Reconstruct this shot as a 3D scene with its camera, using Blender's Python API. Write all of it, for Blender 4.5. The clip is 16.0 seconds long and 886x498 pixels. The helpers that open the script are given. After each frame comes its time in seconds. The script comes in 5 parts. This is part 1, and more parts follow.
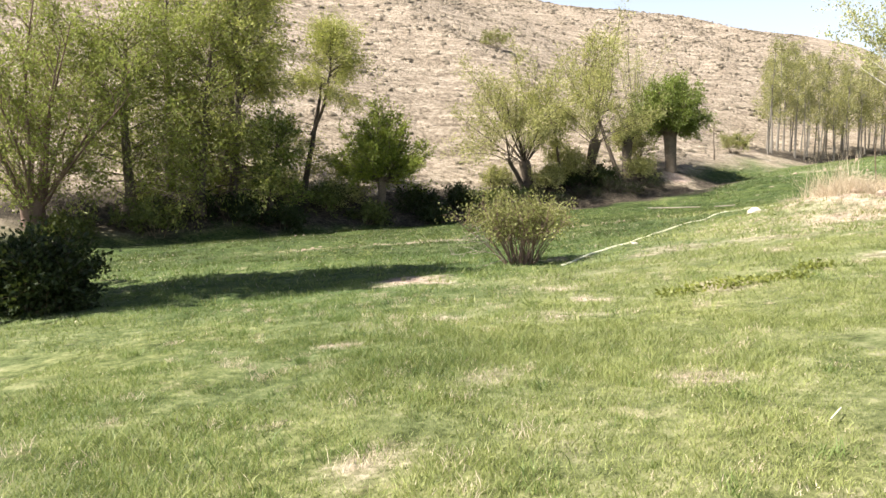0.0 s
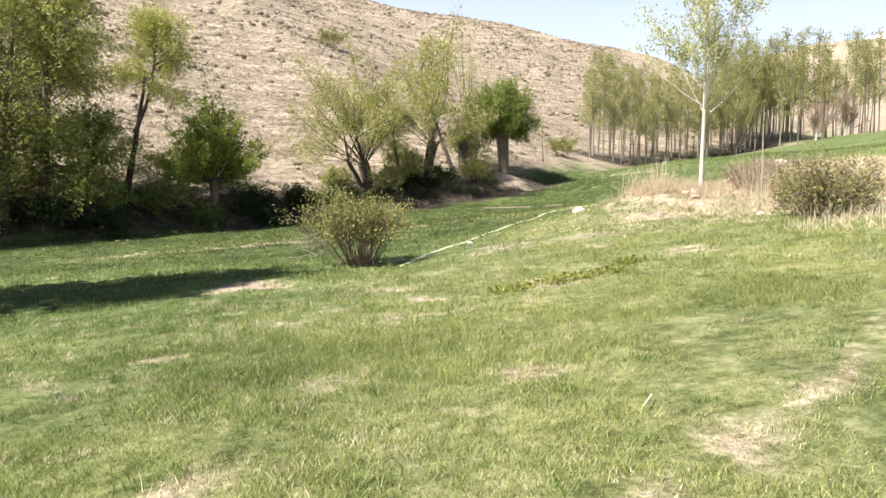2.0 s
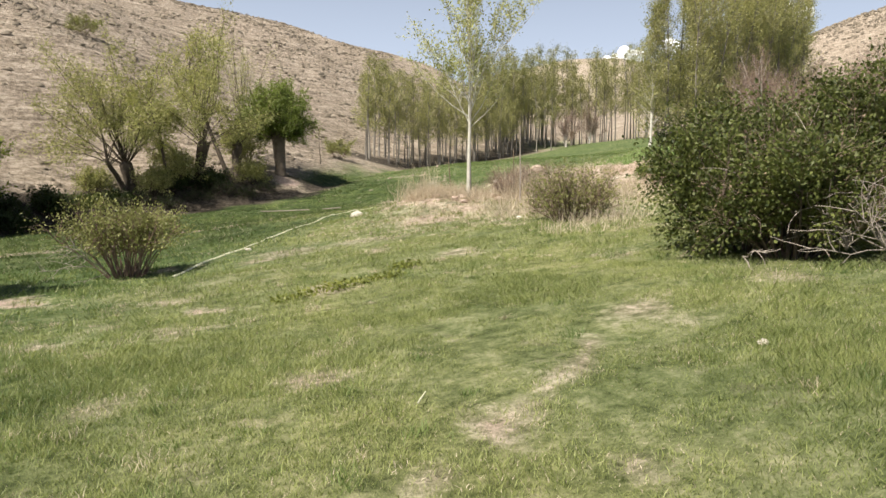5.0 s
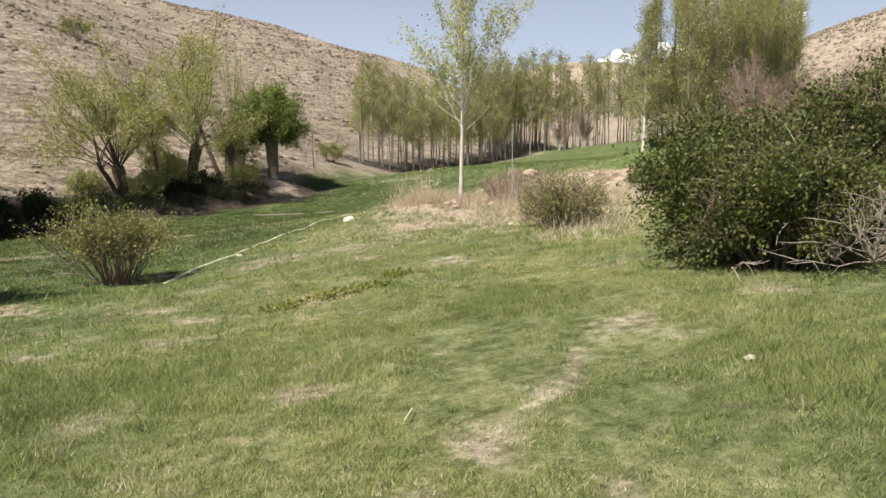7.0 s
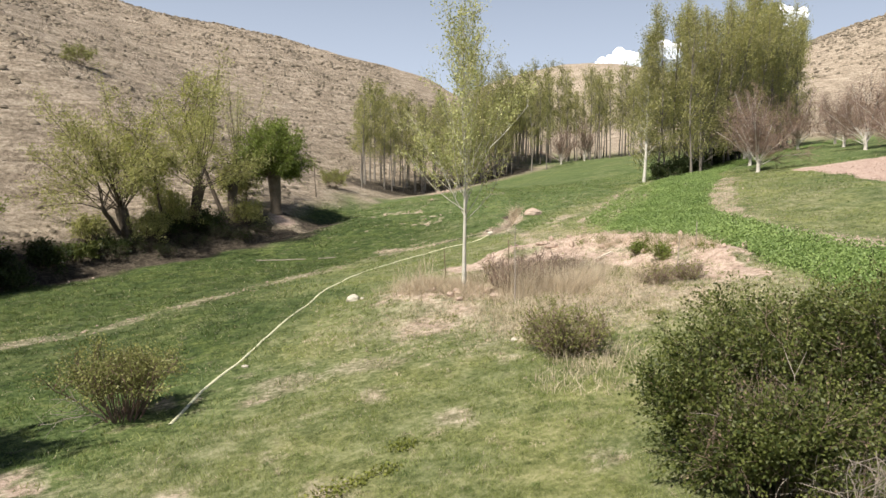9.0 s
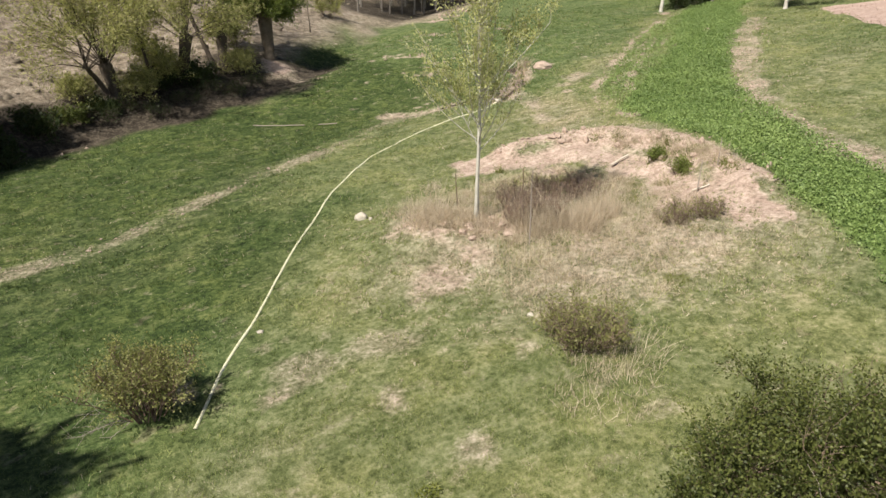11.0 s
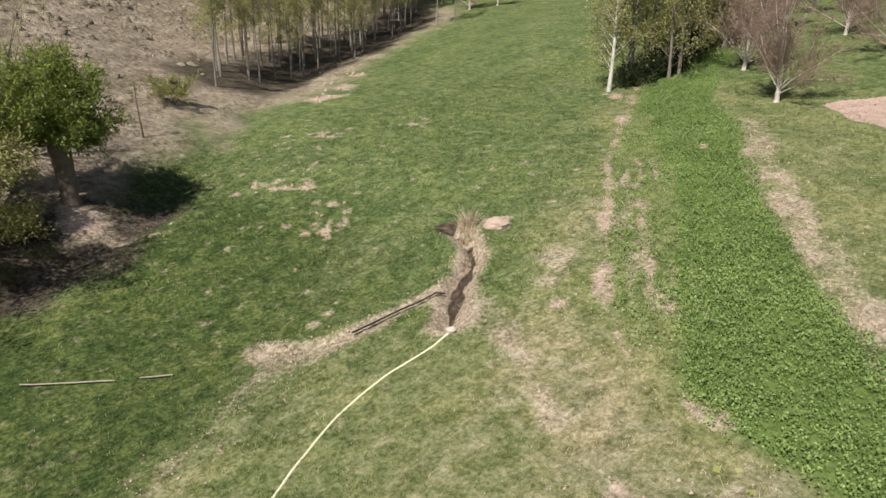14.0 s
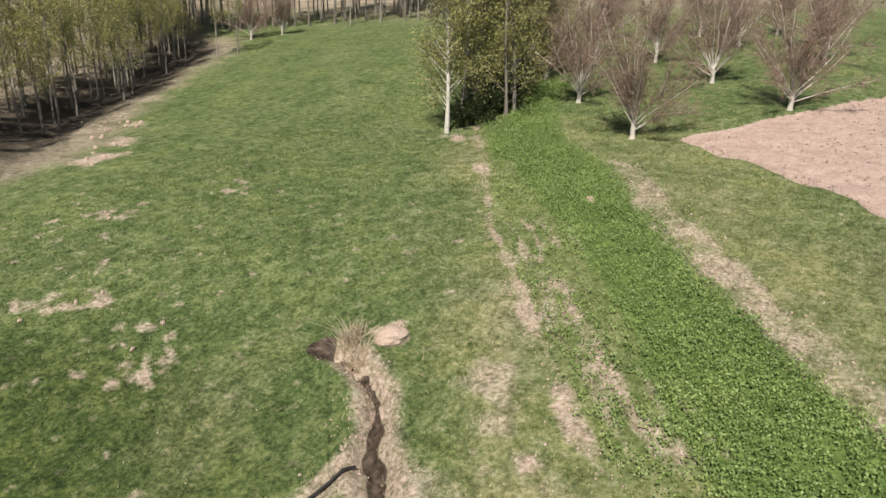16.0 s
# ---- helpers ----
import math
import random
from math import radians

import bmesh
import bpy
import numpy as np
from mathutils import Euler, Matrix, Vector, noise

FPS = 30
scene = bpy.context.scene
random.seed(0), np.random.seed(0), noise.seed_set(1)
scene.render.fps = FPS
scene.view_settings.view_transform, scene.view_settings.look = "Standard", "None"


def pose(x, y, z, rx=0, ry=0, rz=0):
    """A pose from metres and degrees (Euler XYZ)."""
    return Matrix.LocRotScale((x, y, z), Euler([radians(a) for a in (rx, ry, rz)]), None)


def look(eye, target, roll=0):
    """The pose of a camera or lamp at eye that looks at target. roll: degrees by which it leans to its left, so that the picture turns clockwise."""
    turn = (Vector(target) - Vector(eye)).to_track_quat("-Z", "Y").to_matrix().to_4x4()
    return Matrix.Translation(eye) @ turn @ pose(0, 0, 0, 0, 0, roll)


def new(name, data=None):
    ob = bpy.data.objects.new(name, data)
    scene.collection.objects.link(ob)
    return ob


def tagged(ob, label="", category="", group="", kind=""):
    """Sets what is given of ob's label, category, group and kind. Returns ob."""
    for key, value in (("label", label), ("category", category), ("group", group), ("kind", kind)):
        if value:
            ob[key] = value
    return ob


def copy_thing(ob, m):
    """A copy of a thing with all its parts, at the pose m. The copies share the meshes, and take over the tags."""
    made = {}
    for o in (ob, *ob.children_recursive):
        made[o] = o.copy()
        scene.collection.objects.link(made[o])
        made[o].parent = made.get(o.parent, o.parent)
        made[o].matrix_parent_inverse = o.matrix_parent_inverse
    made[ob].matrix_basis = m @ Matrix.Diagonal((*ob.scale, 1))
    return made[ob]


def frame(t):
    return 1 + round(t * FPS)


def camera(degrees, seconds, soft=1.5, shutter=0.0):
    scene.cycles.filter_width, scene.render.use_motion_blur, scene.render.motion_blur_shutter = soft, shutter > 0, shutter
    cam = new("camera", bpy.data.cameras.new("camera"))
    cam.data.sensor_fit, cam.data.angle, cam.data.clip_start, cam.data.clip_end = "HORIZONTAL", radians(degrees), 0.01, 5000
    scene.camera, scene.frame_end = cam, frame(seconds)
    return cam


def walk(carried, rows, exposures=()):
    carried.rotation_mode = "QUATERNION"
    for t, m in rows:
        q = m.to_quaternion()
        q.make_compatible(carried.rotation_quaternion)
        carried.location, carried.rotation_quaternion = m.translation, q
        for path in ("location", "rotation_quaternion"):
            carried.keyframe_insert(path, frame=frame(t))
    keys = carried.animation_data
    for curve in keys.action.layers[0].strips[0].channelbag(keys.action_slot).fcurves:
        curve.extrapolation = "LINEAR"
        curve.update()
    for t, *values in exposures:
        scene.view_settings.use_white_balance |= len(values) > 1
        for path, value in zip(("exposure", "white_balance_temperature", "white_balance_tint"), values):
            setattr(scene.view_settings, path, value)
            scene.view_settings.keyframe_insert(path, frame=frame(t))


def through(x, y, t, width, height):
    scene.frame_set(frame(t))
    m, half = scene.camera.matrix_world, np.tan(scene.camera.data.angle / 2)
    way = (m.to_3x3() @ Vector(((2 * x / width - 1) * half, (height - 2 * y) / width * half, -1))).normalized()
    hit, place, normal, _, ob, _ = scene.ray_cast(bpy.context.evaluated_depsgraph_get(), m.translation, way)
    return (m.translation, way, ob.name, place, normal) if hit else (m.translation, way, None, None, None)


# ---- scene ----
cam = camera(64.0, 16.0)
PATH = [
    (0, (0.596, 0.874, 2.585), (0.54, 2.867, 2.417), 0.4),
    (0.5, (0.605, 0.901, 2.583), (0.668, 2.893, 2.419), 0.3),
    (1, (0.615, 0.858, 2.591), (0.786, 2.844, 2.427), 0.2),
    (1.5, (0.638, 0.888, 2.6), (0.911, 2.863, 2.436), 0.2),
    (2, (0.655, 0.94, 2.592), (1.041, 2.896, 2.429), 0.3),
    (2.5, (0.668, 0.949, 2.603), (1.162, 2.88, 2.441), 0.3),
    (3, (0.663, 0.946, 2.609), (1.27, 2.845, 2.448), 0.3),
    (3.5, (0.617, 0.918, 2.626), (1.318, 2.785, 2.466), 0.3),
    (4, (0.609, 0.827, 2.645), (1.424, 2.647, 2.486), 0.3),
    (4.5, (0.584, 0.773, 2.659), (1.514, 2.537, 2.5), 0.3),
    (5, (0.574, 0.728, 2.678), (1.537, 2.473, 2.521), 0.3),
    (7.3, (0.611, 0.723, 2.78), (1.59, 2.461, 2.631), 0.4),
    (7.5, (0.611, 0.724, 2.9), (1.588, 2.462, 2.752), 0.4),
    (8, (0.612, 0.75, 3.386), (1.588, 2.49, 3.242), 0.3),
    (8.2, (0.612, 0.754, 3.575), (1.587, 2.495, 3.435), 0.3),
    (10.3, (0.546, 1.169, 7.208), (1.506, 2.868, 6.772), 0.5),
    (10.5, (0.589, 1.328, 7.433), (1.539, 3.0, 6.883), 0.6),
    (11, (0.865, 1.983, 7.748), (1.788, 3.607, 7.033), 0.5),
    (11.5, (1.451, 3.204, 8.374), (2.374, 4.828, 7.66), 0.7),
    (12, (2.231, 4.824, 9.379), (3.157, 6.448, 8.668), 0.8),
    (12.5, (3.255, 7.011, 10.399), (4.181, 8.635, 9.69), 1.0),
    (13, (4.392, 9.21, 10.79), (5.313, 10.838, 10.081), 0.9),
    (13.5, (5.778, 11.759, 10.901), (6.719, 13.376, 10.194), 0.9),
    (14, (7.05, 14.237, 10.978), (8.24, 15.683, 10.277), 1.1),
    (14.5, (8.073, 16.4, 11.016), (9.464, 17.658, 10.32), 1.2),
    (15, (8.734, 18.077, 11.113), (10.327, 19.067, 10.42), 1.2),
    (15.5, (9.26, 19.392, 11.121), (10.853, 20.388, 10.437), 1.1),
    (16, (9.63, 20.485, 11.138), (11.234, 21.498, 10.507), 1.0),
]
walk(cam, [(t, look(eye, target, roll)) for t, eye, target, roll in PATH],
     exposures=[(0.0, 1.47), (2.5, 1.33), (4.0, 1.03), (5.0, 0.74), (8.0, 0.64), (10.5, 0.51), (16.0, 0.36)])

# ---- light ----
SUN_AZ, SUN_EL = 252.0, 51.0     # degrees from +y clockwise, and above the horizon
world = bpy.data.worlds.new("sky")
scene.world = world
world.use_nodes = True
wn, wl = world.node_tree.nodes, world.node_tree.links
sky = wn.new("ShaderNodeTexSky")
sky.sky_type = "NISHITA"
sky.sun_disc = False
sky.sun_elevation = radians(SUN_EL)
sky.sun_rotation = radians(SUN_AZ)
sky.air_density, sky.dust_density, sky.ozone_density = 0.5, 0.4, 0.6
wn["Background"].inputs["Strength"].default_value = 0.05
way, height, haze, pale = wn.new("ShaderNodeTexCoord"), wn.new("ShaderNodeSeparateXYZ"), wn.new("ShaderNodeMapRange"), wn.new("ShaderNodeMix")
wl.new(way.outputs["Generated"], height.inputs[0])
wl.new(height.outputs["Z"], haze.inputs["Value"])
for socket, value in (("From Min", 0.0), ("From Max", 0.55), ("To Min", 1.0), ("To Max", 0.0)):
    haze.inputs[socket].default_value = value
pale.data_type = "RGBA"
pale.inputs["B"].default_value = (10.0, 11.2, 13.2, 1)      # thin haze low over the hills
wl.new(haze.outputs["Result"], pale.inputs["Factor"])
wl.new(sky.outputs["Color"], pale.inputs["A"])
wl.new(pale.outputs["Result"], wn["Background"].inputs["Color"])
sun_data = bpy.data.lights.new("sun", "SUN")
sun_data.energy, sun_data.angle, sun_data.color = 5.0, radians(0.6), (1.0, 0.93, 0.82)
sun = new("sun", sun_data)
sun_from = Vector((math.sin(radians(SUN_AZ)) * math.cos(radians(SUN_EL)), math.cos(radians(SUN_AZ)) * math.cos(radians(SUN_EL)), math.sin(radians(SUN_EL))))
sun.matrix_world = look(sun_from * 60, (0, 0, 0))


# ---- the lie of the land ----
def vnoise(x, y, scale, seed=0):
    """Smooth value noise, -1 to 1."""
    x, y = np.asarray(x, float) / scale, np.asarray(y, float) / scale
    i, j = np.floor(x).astype(np.int64), np.floor(y).astype(np.int64)
    u, v = x - i, y - j
    u, v = u * u * (3 - 2 * u), v * v * (3 - 2 * v)

    def h(a, b):
        n = (a * 374761393 + b * 668265263 + seed * 974711) & 0x7FFFFFFF
        n = ((n ^ (n >> 13)) * 1274126177) & 0x7FFFFFFF
        return ((n ^ (n >> 16)) & 0xFFFF) / 32767.5 - 1
    return (h(i, j) * (1 - u) + h(i + 1, j) * u) * (1 - v) + (h(i, j + 1) * (1 - u) + h(i + 1, j + 1) * u) * v


def smooth(a, b, v):
    k = np.clip((np.asarray(v, float) - a) / (b - a), 0, 1)
    return k * k * (3 - 2 * k)


def bump(x, y, cx, cy, r, a):
    return a * np.exp(-((x - cx) ** 2 + (y - cy) ** 2) / (2 * r * r))


def line_dist(x, y, pts):
    """Signed distance to a polyline: positive to the left of its run."""
    best = np.full(np.shape(x), 1e9)
    sign = np.ones(np.shape(x))
    for (ax, ay), (bx, by) in zip(pts[:-1], pts[1:]):
        dx, dy = bx - ax, by - ay
        k = np.clip(((x - ax) * dx + (y - ay) * dy) / (dx * dx + dy * dy), 0, 1)
        d = np.hypot(x - ax - k * dx, y - ay - k * dy)
        s = np.where(dx * (y - ay) - dy * (x - ax) >= 0, 1.0, -1.0)
        near = d < best - 1e-9
        best, sign = np.where(near, d, best), np.where(near, s, sign)
    return best * sign


FOOT = [(-90, -30), (-30, 12), (-11.5, 25), (-7, 28), (-1, 32.5), (2.6, 34.5), (8, 36), (12.7, 38), (18.6, 44), (33, 62), (60, 80), (85, 100), (105, 140), (110, 400)]

CREST = [(13.4, 19.6), (15.0, 19.0), (16.1, 17.6), (16.3, 16.0), (15.9, 14.3), (15.2, 12.6)]
DITCH = [(17.3, 26.4), (17.88, 26.95), (18.45, 27.45), (18.8, 27.85), (19.5, 28.27), (19.7, 28.38), (20.2, 28.75), (20.45, 29.2), (20.62, 29.5), (20.85, 30.05), (20.9, 30.6)]
DITCH_W = [(18.6, 27.8), (17.2, 28.15), (15.47, 28.23), (14.4, 28.6), (13.5, 29.1)]


def field(x, y):
    xx = np.where(x < 2, 2 + (x - 2) * 0.06 / 0.139, x)
    xx = np.where(xx > 60, 60 + (xx - 60) * 0.5, xx)
    ky = 0.009 + 0.0071 * smooth(4, 16, x)
    z = 1.24 + 0.139 * xx - ky * np.clip(y, -30, 90)
    return (z + bump(x, y, 3.5, 2.5, 4, 0.12) + bump(x, y, 18, 27, 5, -0.15) + bump(x, y, 23, 45, 9, 0.6) + bump(x, y, 39.5, 40, 6, -0.45)
            + bump(x, y, 11.5, 30, 4, -0.3) + bump(x, y, 50, 28, 8, 0.25) + bump(x, y, 6, 27, 5, -0.22) + bump(x, y, 17, 32, 3.5, -0.2) + bump(x, y, 17, 17, 2.5, 0.15))


def terrain(x, y):
    x, y = np.asarray(x, float), np.asarray(y, float)
    z = field(x, y)
    s = line_dist(x, y, FOOT)
    up = np.maximum(s, 0)
    rise = 0.45 * up + 0.2 * np.maximum(up - 6, 0)
    top = 34.6 - 0.14 * x + 0.02 * y + bump(x, y, 0, 112, 10, 4.6)
    hill = rise * top / (rise ** 4 + top ** 4) ** 0.25
    rough = smooth(2, 10, up)
    hill = hill + rough * (0.35 * vnoise(x, y, 9, 1) + 0.16 * vnoise(x, y, 2.2, 2) + 0.9 * vnoise(x, y, 26, 3) * smooth(10, 40, up))
    z = z + hill
    # far hills
    z = z + bump(x, y, 198, 92, 48, 33) + bump(x, y, 235, 285, 75, 49)
    # the grown-over spoil heap round the young poplar, and the pit with its crest beside it
    z = z + bump(x, y, 9.0, 15.2, 1.3, 0.32) + bump(x, y, 8.1, 15.9, 0.8, 0.2)
    near = bump(x, y, 13.8, 15.8, 2.8, 1.0)
    z = z + 0.3 * np.exp(-(line_dist(x, y, CREST) / 0.65) ** 2) - bump(x, y, 14.3, 15.2, 1.1, 0.22) + near * (0.1 * vnoise(x, y, 0.8, 9) + 0.07 * vnoise(x, y, 0.35, 10))
    # the ditch and its branch
    z = z - (0.26 + 0.08 * vnoise(x, y, 0.7, 8)) * np.exp(-(line_dist(x, y, DITCH) / (0.2 + 0.2 * np.exp(-((y - 27.6) / 0.65) ** 2))) ** 2) - 0.16 * np.exp(-(line_dist(x, y, DITCH_W) / 0.18) ** 2)
    z = z + 0.1 * np.exp(-((np.abs(line_dist(x, y, DITCH)) - 0.55) / 0.25) ** 2)
    z = z - bump(x, y, 20.95, 31.0, 0.33, 0.2)
    # small unevenness
    return z + (1 - rough) * (0.03 * vnoise(x, y, 1.7, 4) + 0.06 * vnoise(x, y, 5.5, 5) + 0.02 * vnoise(x, y, 0.6, 6))


def up_at(x, y):
    return float(terrain(np.array([x]), np.array([y]))[0])


# ---- materials ----
def nodes_of(name):
    m = bpy.data.materials.new(name)
    m.use_nodes = True
    return m, m.node_tree.nodes, m.node_tree.links, m.node_tree.nodes["Principled BSDF"]


def tex(nt, ln, scale, detail=4, rough=0.6, coord="Object", kind="noise"):
    tc = nt.new("ShaderNodeTexCoord")
    n = nt.new("ShaderNodeTexNoise" if kind == "noise" else "ShaderNodeTexVoronoi")
    n.inputs["Scale"].default_value = scale
    if kind == "noise":
        n.inputs["Detail"].default_value, n.inputs["Roughness"].default_value = detail, rough
    ln.new(tc.outputs[coord], n.inputs["Vector"])
    return n.outputs["Fac" if kind == "noise" else "Distance"]


def ramp(nt, ln, fac, stops):
    r = nt.new("ShaderNodeValToRGB")
    el = r.color_ramp.elements
    while len(el) < len(stops):
        el.new(0.5)
    for e, (p, c) in zip(el, stops):
        e.position, e.color = p, (*c, 1) if len(c) == 3 else c
    ln.new(fac, r.inputs["Fac"])
    return r.outputs["Color"]


def mixc(nt, ln, fac, a, b, mode="MIX"):
    n = nt.new("ShaderNodeMix")
    n.data_type, n.blend_type = "RGBA", mode
    for sock, v in ((n.inputs["Factor"], fac), (n.inputs["A"], a), (n.inputs["B"], b)):
        if isinstance(v, (int, float)):
            sock.default_value = v
        elif isinstance(v, tuple):
            sock.default_value = (*v, 1)
        else:
            ln.new(v, sock)
    return n.outputs["Result"]


def math_n(nt, ln, op, a, b=0.0, clamp=False):
    n = nt.new("ShaderNodeMath")
    n.operation, n.use_clamp = op, clamp
    for sock, v in zip(n.inputs, (a, b)):
        if isinstance(v, (int, float)):
            sock.default_value = v
        else:
            ln.new(v, sock)
    return n.outputs[0]


def bump_to(nt, ln, bs, height, strength, dist=0.02):
    b = nt.new("ShaderNodeBump")
    b.inputs["Strength"].default_value, b.inputs["Distance"].default_value = strength, dist
    ln.new(height, b.inputs["Height"])
    ln.new(b.outputs["Normal"], bs.inputs["Normal"])


def plain_mat(name, c1, c2, scale=6, rough=0.8, bump=0.3, dist=0.02):
    m, nt, ln, bs = nodes_of(name)
    a = tex(nt, ln, scale)
    b = tex(nt, ln, scale * 9, 6)
    f = math_n(nt, ln, "ADD", math_n(nt, ln, "MULTIPLY", a, 0.6), math_n(nt, ln, "MULTIPLY", b, 0.4))
    ln.new(ramp(nt, ln, f, [(0.3, c1), (0.7, c2)]), bs.inputs["Base Color"])
    bs.inputs["Roughness"].default_value = rough
    bump_to(nt, ln, bs, b, bump, dist)
    return m


def leaf_mat(name, c1, c2, through=0.35, rough=0.55, glow=(0.34, 0.42, 0.08)):
    """Thin leaves: each its own tone, some light through them."""
    m, nt, ln, bs = nodes_of(name)
    g = nt.new("ShaderNodeNewGeometry")
    big = tex(nt, ln, 1.3, 2)
    wide = tex(nt, ln, 0.45, 5, 0.65)
    clump = tex(nt, ln, 4.5, 3, 0.6)
    f = math_n(nt, ln, "ADD", math_n(nt, ln, "MULTIPLY", g.outputs["Random Per Island"], 0.5), math_n(nt, ln, "ADD", math_n(nt, ln, "ADD", math_n(nt, ln, "MULTIPLY", big, 0.3), math_n(nt, ln, "MULTIPLY", math_n(nt, ln, "SUBTRACT", clump, 0.5), 0.9)), math_n(nt, ln, "MULTIPLY", math_n(nt, ln, "SUBTRACT", wide, 0.25), 1.1)))
    col = ramp(nt, ln, f, [(0.3, c1), (1.0, c2)])
    ln.new(col, bs.inputs["Base Color"])
    bs.inputs["Roughness"].default_value = rough
    bs.inputs["Specular IOR Level"].default_value = 0.35
    tr = nt.new("ShaderNodeBsdfTranslucent")
    ln.new(mixc(nt, ln, 0.35, col, glow), tr.inputs["Color"])
    mx = nt.new("ShaderNodeMixShader")
    mx.inputs[0].default_value = through
    ln.new(bs.outputs[0], mx.inputs[1])
    ln.new(tr.outputs[0], mx.inputs[2])
    ln.new(mx.outputs[0], nt["Material Output"].inputs["Surface"])
    return m


BARK_DARK = plain_mat("bark_dark", (0.035, 0.027, 0.02), (0.13, 0.1, 0.075), 5, 0.9, 0.8, 0.03)
BARK_STEM = plain_mat("bark_reddish_stem", (0.1, 0.06, 0.045), (0.24, 0.16, 0.125), 5, 0.85, 0.5, 0.02)
BARK_WILLOW = plain_mat("bark_willow", (0.07, 0.055, 0.04), (0.2, 0.16, 0.12), 6, 0.9, 0.7, 0.03)
BARK_PALE = plain_mat("bark_pale", (0.3, 0.285, 0.24), (0.66, 0.64, 0.57), 4, 0.8, 0.4, 0.01)
BARK_WHITE = plain_mat("bark_whitish", (0.36, 0.33, 0.29), (0.62, 0.58, 0.53), 4, 0.8, 0.4, 0.01)
BARK_GREY = plain_mat("bark_grey", (0.1, 0.088, 0.074), (0.25, 0.225, 0.195), 4, 0.85, 0.4, 0.01)
BARK_ASH = plain_mat("bark_ash_grey", (0.15, 0.135, 0.115), (0.36, 0.33, 0.285), 4, 0.85, 0.4, 0.01)
TWIG_RED = plain_mat("twig_reddish", (0.13, 0.075, 0.06), (0.27, 0.17, 0.14), 8, 0.85, 0.2)
TWIG_PINK = plain_mat("twig_pinkish", (0.17, 0.115, 0.098), (0.34, 0.25, 0.21), 8, 0.85, 0.2)
TWIG_BROWN = plain_mat("twig_brown", (0.1, 0.07, 0.045), (0.24, 0.18, 0.12), 8, 0.85, 0.2)
TWIG_PALE = plain_mat("twig_pale_yellow", (0.4, 0.38, 0.24), (0.66, 0.62, 0.42), 8, 0.8, 0.1)
TWIG_DEAD = plain_mat("twig_dead", (0.2, 0.168, 0.142), (0.42, 0.365, 0.315), 8, 0.85, 0.2)
LEAF_WILLOW = leaf_mat("leaf_willow", (0.112, 0.14, 0.03), (0.36, 0.38, 0.105), 0.42)
LEAF_DEEP = leaf_mat("leaf_deep_green", (0.07, 0.1, 0.02), (0.27, 0.33, 0.078), 0.3)
LEAF_LIGHT = leaf_mat("leaf_light", (0.21, 0.23, 0.055), (0.5, 0.49, 0.155), 0.45)
LEAF_FRESH = leaf_mat("leaf_fresh", (0.11, 0.145, 0.024), (0.36, 0.4, 0.08), 0.36)
LEAF_OLIVE = leaf_mat("leaf_olive", (0.13, 0.14, 0.045), (0.35, 0.345, 0.125), 0.3)
LEAF_POPLAR = leaf_mat("leaf_poplar", (0.28, 0.31, 0.105), (0.58, 0.57, 0.26), 0.36, 0.4)
LEAF_GROVE = leaf_mat("leaf_grove", (0.2, 0.205, 0.078), (0.47, 0.44, 0.2), 0.42, 0.5)
LEAF_BUSH = leaf_mat("leaf_bush", (0.024, 0.038, 0.009), (0.155, 0.175, 0.046), 0.2)
# dark leaves taken near black, with tree shade put into the colour
LEAF_DARK_SHADED = leaf_mat("leaf_dark_shaded", (0.01, 0.018, 0.005), (0.034, 0.052, 0.013), 0.15)
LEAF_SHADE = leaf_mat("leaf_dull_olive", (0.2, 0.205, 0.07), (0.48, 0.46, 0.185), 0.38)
LEAF_BUD = leaf_mat("leaf_bud", (0.2, 0.14, 0.095), (0.36, 0.27, 0.19), 0.25, 0.7, (0.4, 0.28, 0.18))
LEAF_DRY = leaf_mat("dry_stalk", (0.4, 0.33, 0.235), (0.73, 0.635, 0.49), 0.3, 0.7, (0.68, 0.57, 0.42))
LEAF_GRASS = leaf_mat("grass_blade", (0.11, 0.148, 0.04), (0.37, 0.4, 0.15), 0.35, 0.5)
LEAF_LUSH = leaf_mat("lush_blade", (0.033, 0.062, 0.017), (0.12, 0.168, 0.052), 0.3, 0.5)
LEAF_DARKGRASS = leaf_mat("dark_blade", (0.017, 0.034, 0.008), (0.07, 0.092, 0.023), 0.3, 0.5)
LEAF_MEADOW = leaf_mat("fresh_blade", (0.055, 0.105, 0.028), (0.2, 0.27, 0.084), 0.35, 0.5)
LEAF_WEED = leaf_mat("weed_leaf", (0.1, 0.125, 0.024), (0.25, 0.265, 0.06), 0.3, 0.5)
LEAF_SCRUB = leaf_mat("scrub", (0.12, 0.1, 0.075), (0.29, 0.245, 0.185), 0.1, 0.9, (0.3, 0.25, 0.18))
LEAF_CROP = leaf_mat("crop_leaf", (0.115, 0.19, 0.056), (0.32, 0.42, 0.148), 0.3, 0.5)
WOOD_PALE = plain_mat("weathered_wood", (0.5, 0.44, 0.36), (0.72, 0.65, 0.55), 8, 0.85, 0.2)
STONE = plain_mat("pale_stone", (0.38, 0.34, 0.28), (0.62, 0.57, 0.49), 5, 0.9, 0.6)
TILTH = plain_mat("tilled_earth", (0.28, 0.19, 0.16), (0.5, 0.385, 0.33), 3, 0.95, 0.6)
EARTH = plain_mat("pale_earth", (0.33, 0.245, 0.195), (0.52, 0.41, 0.34), 2, 0.95, 0.6)
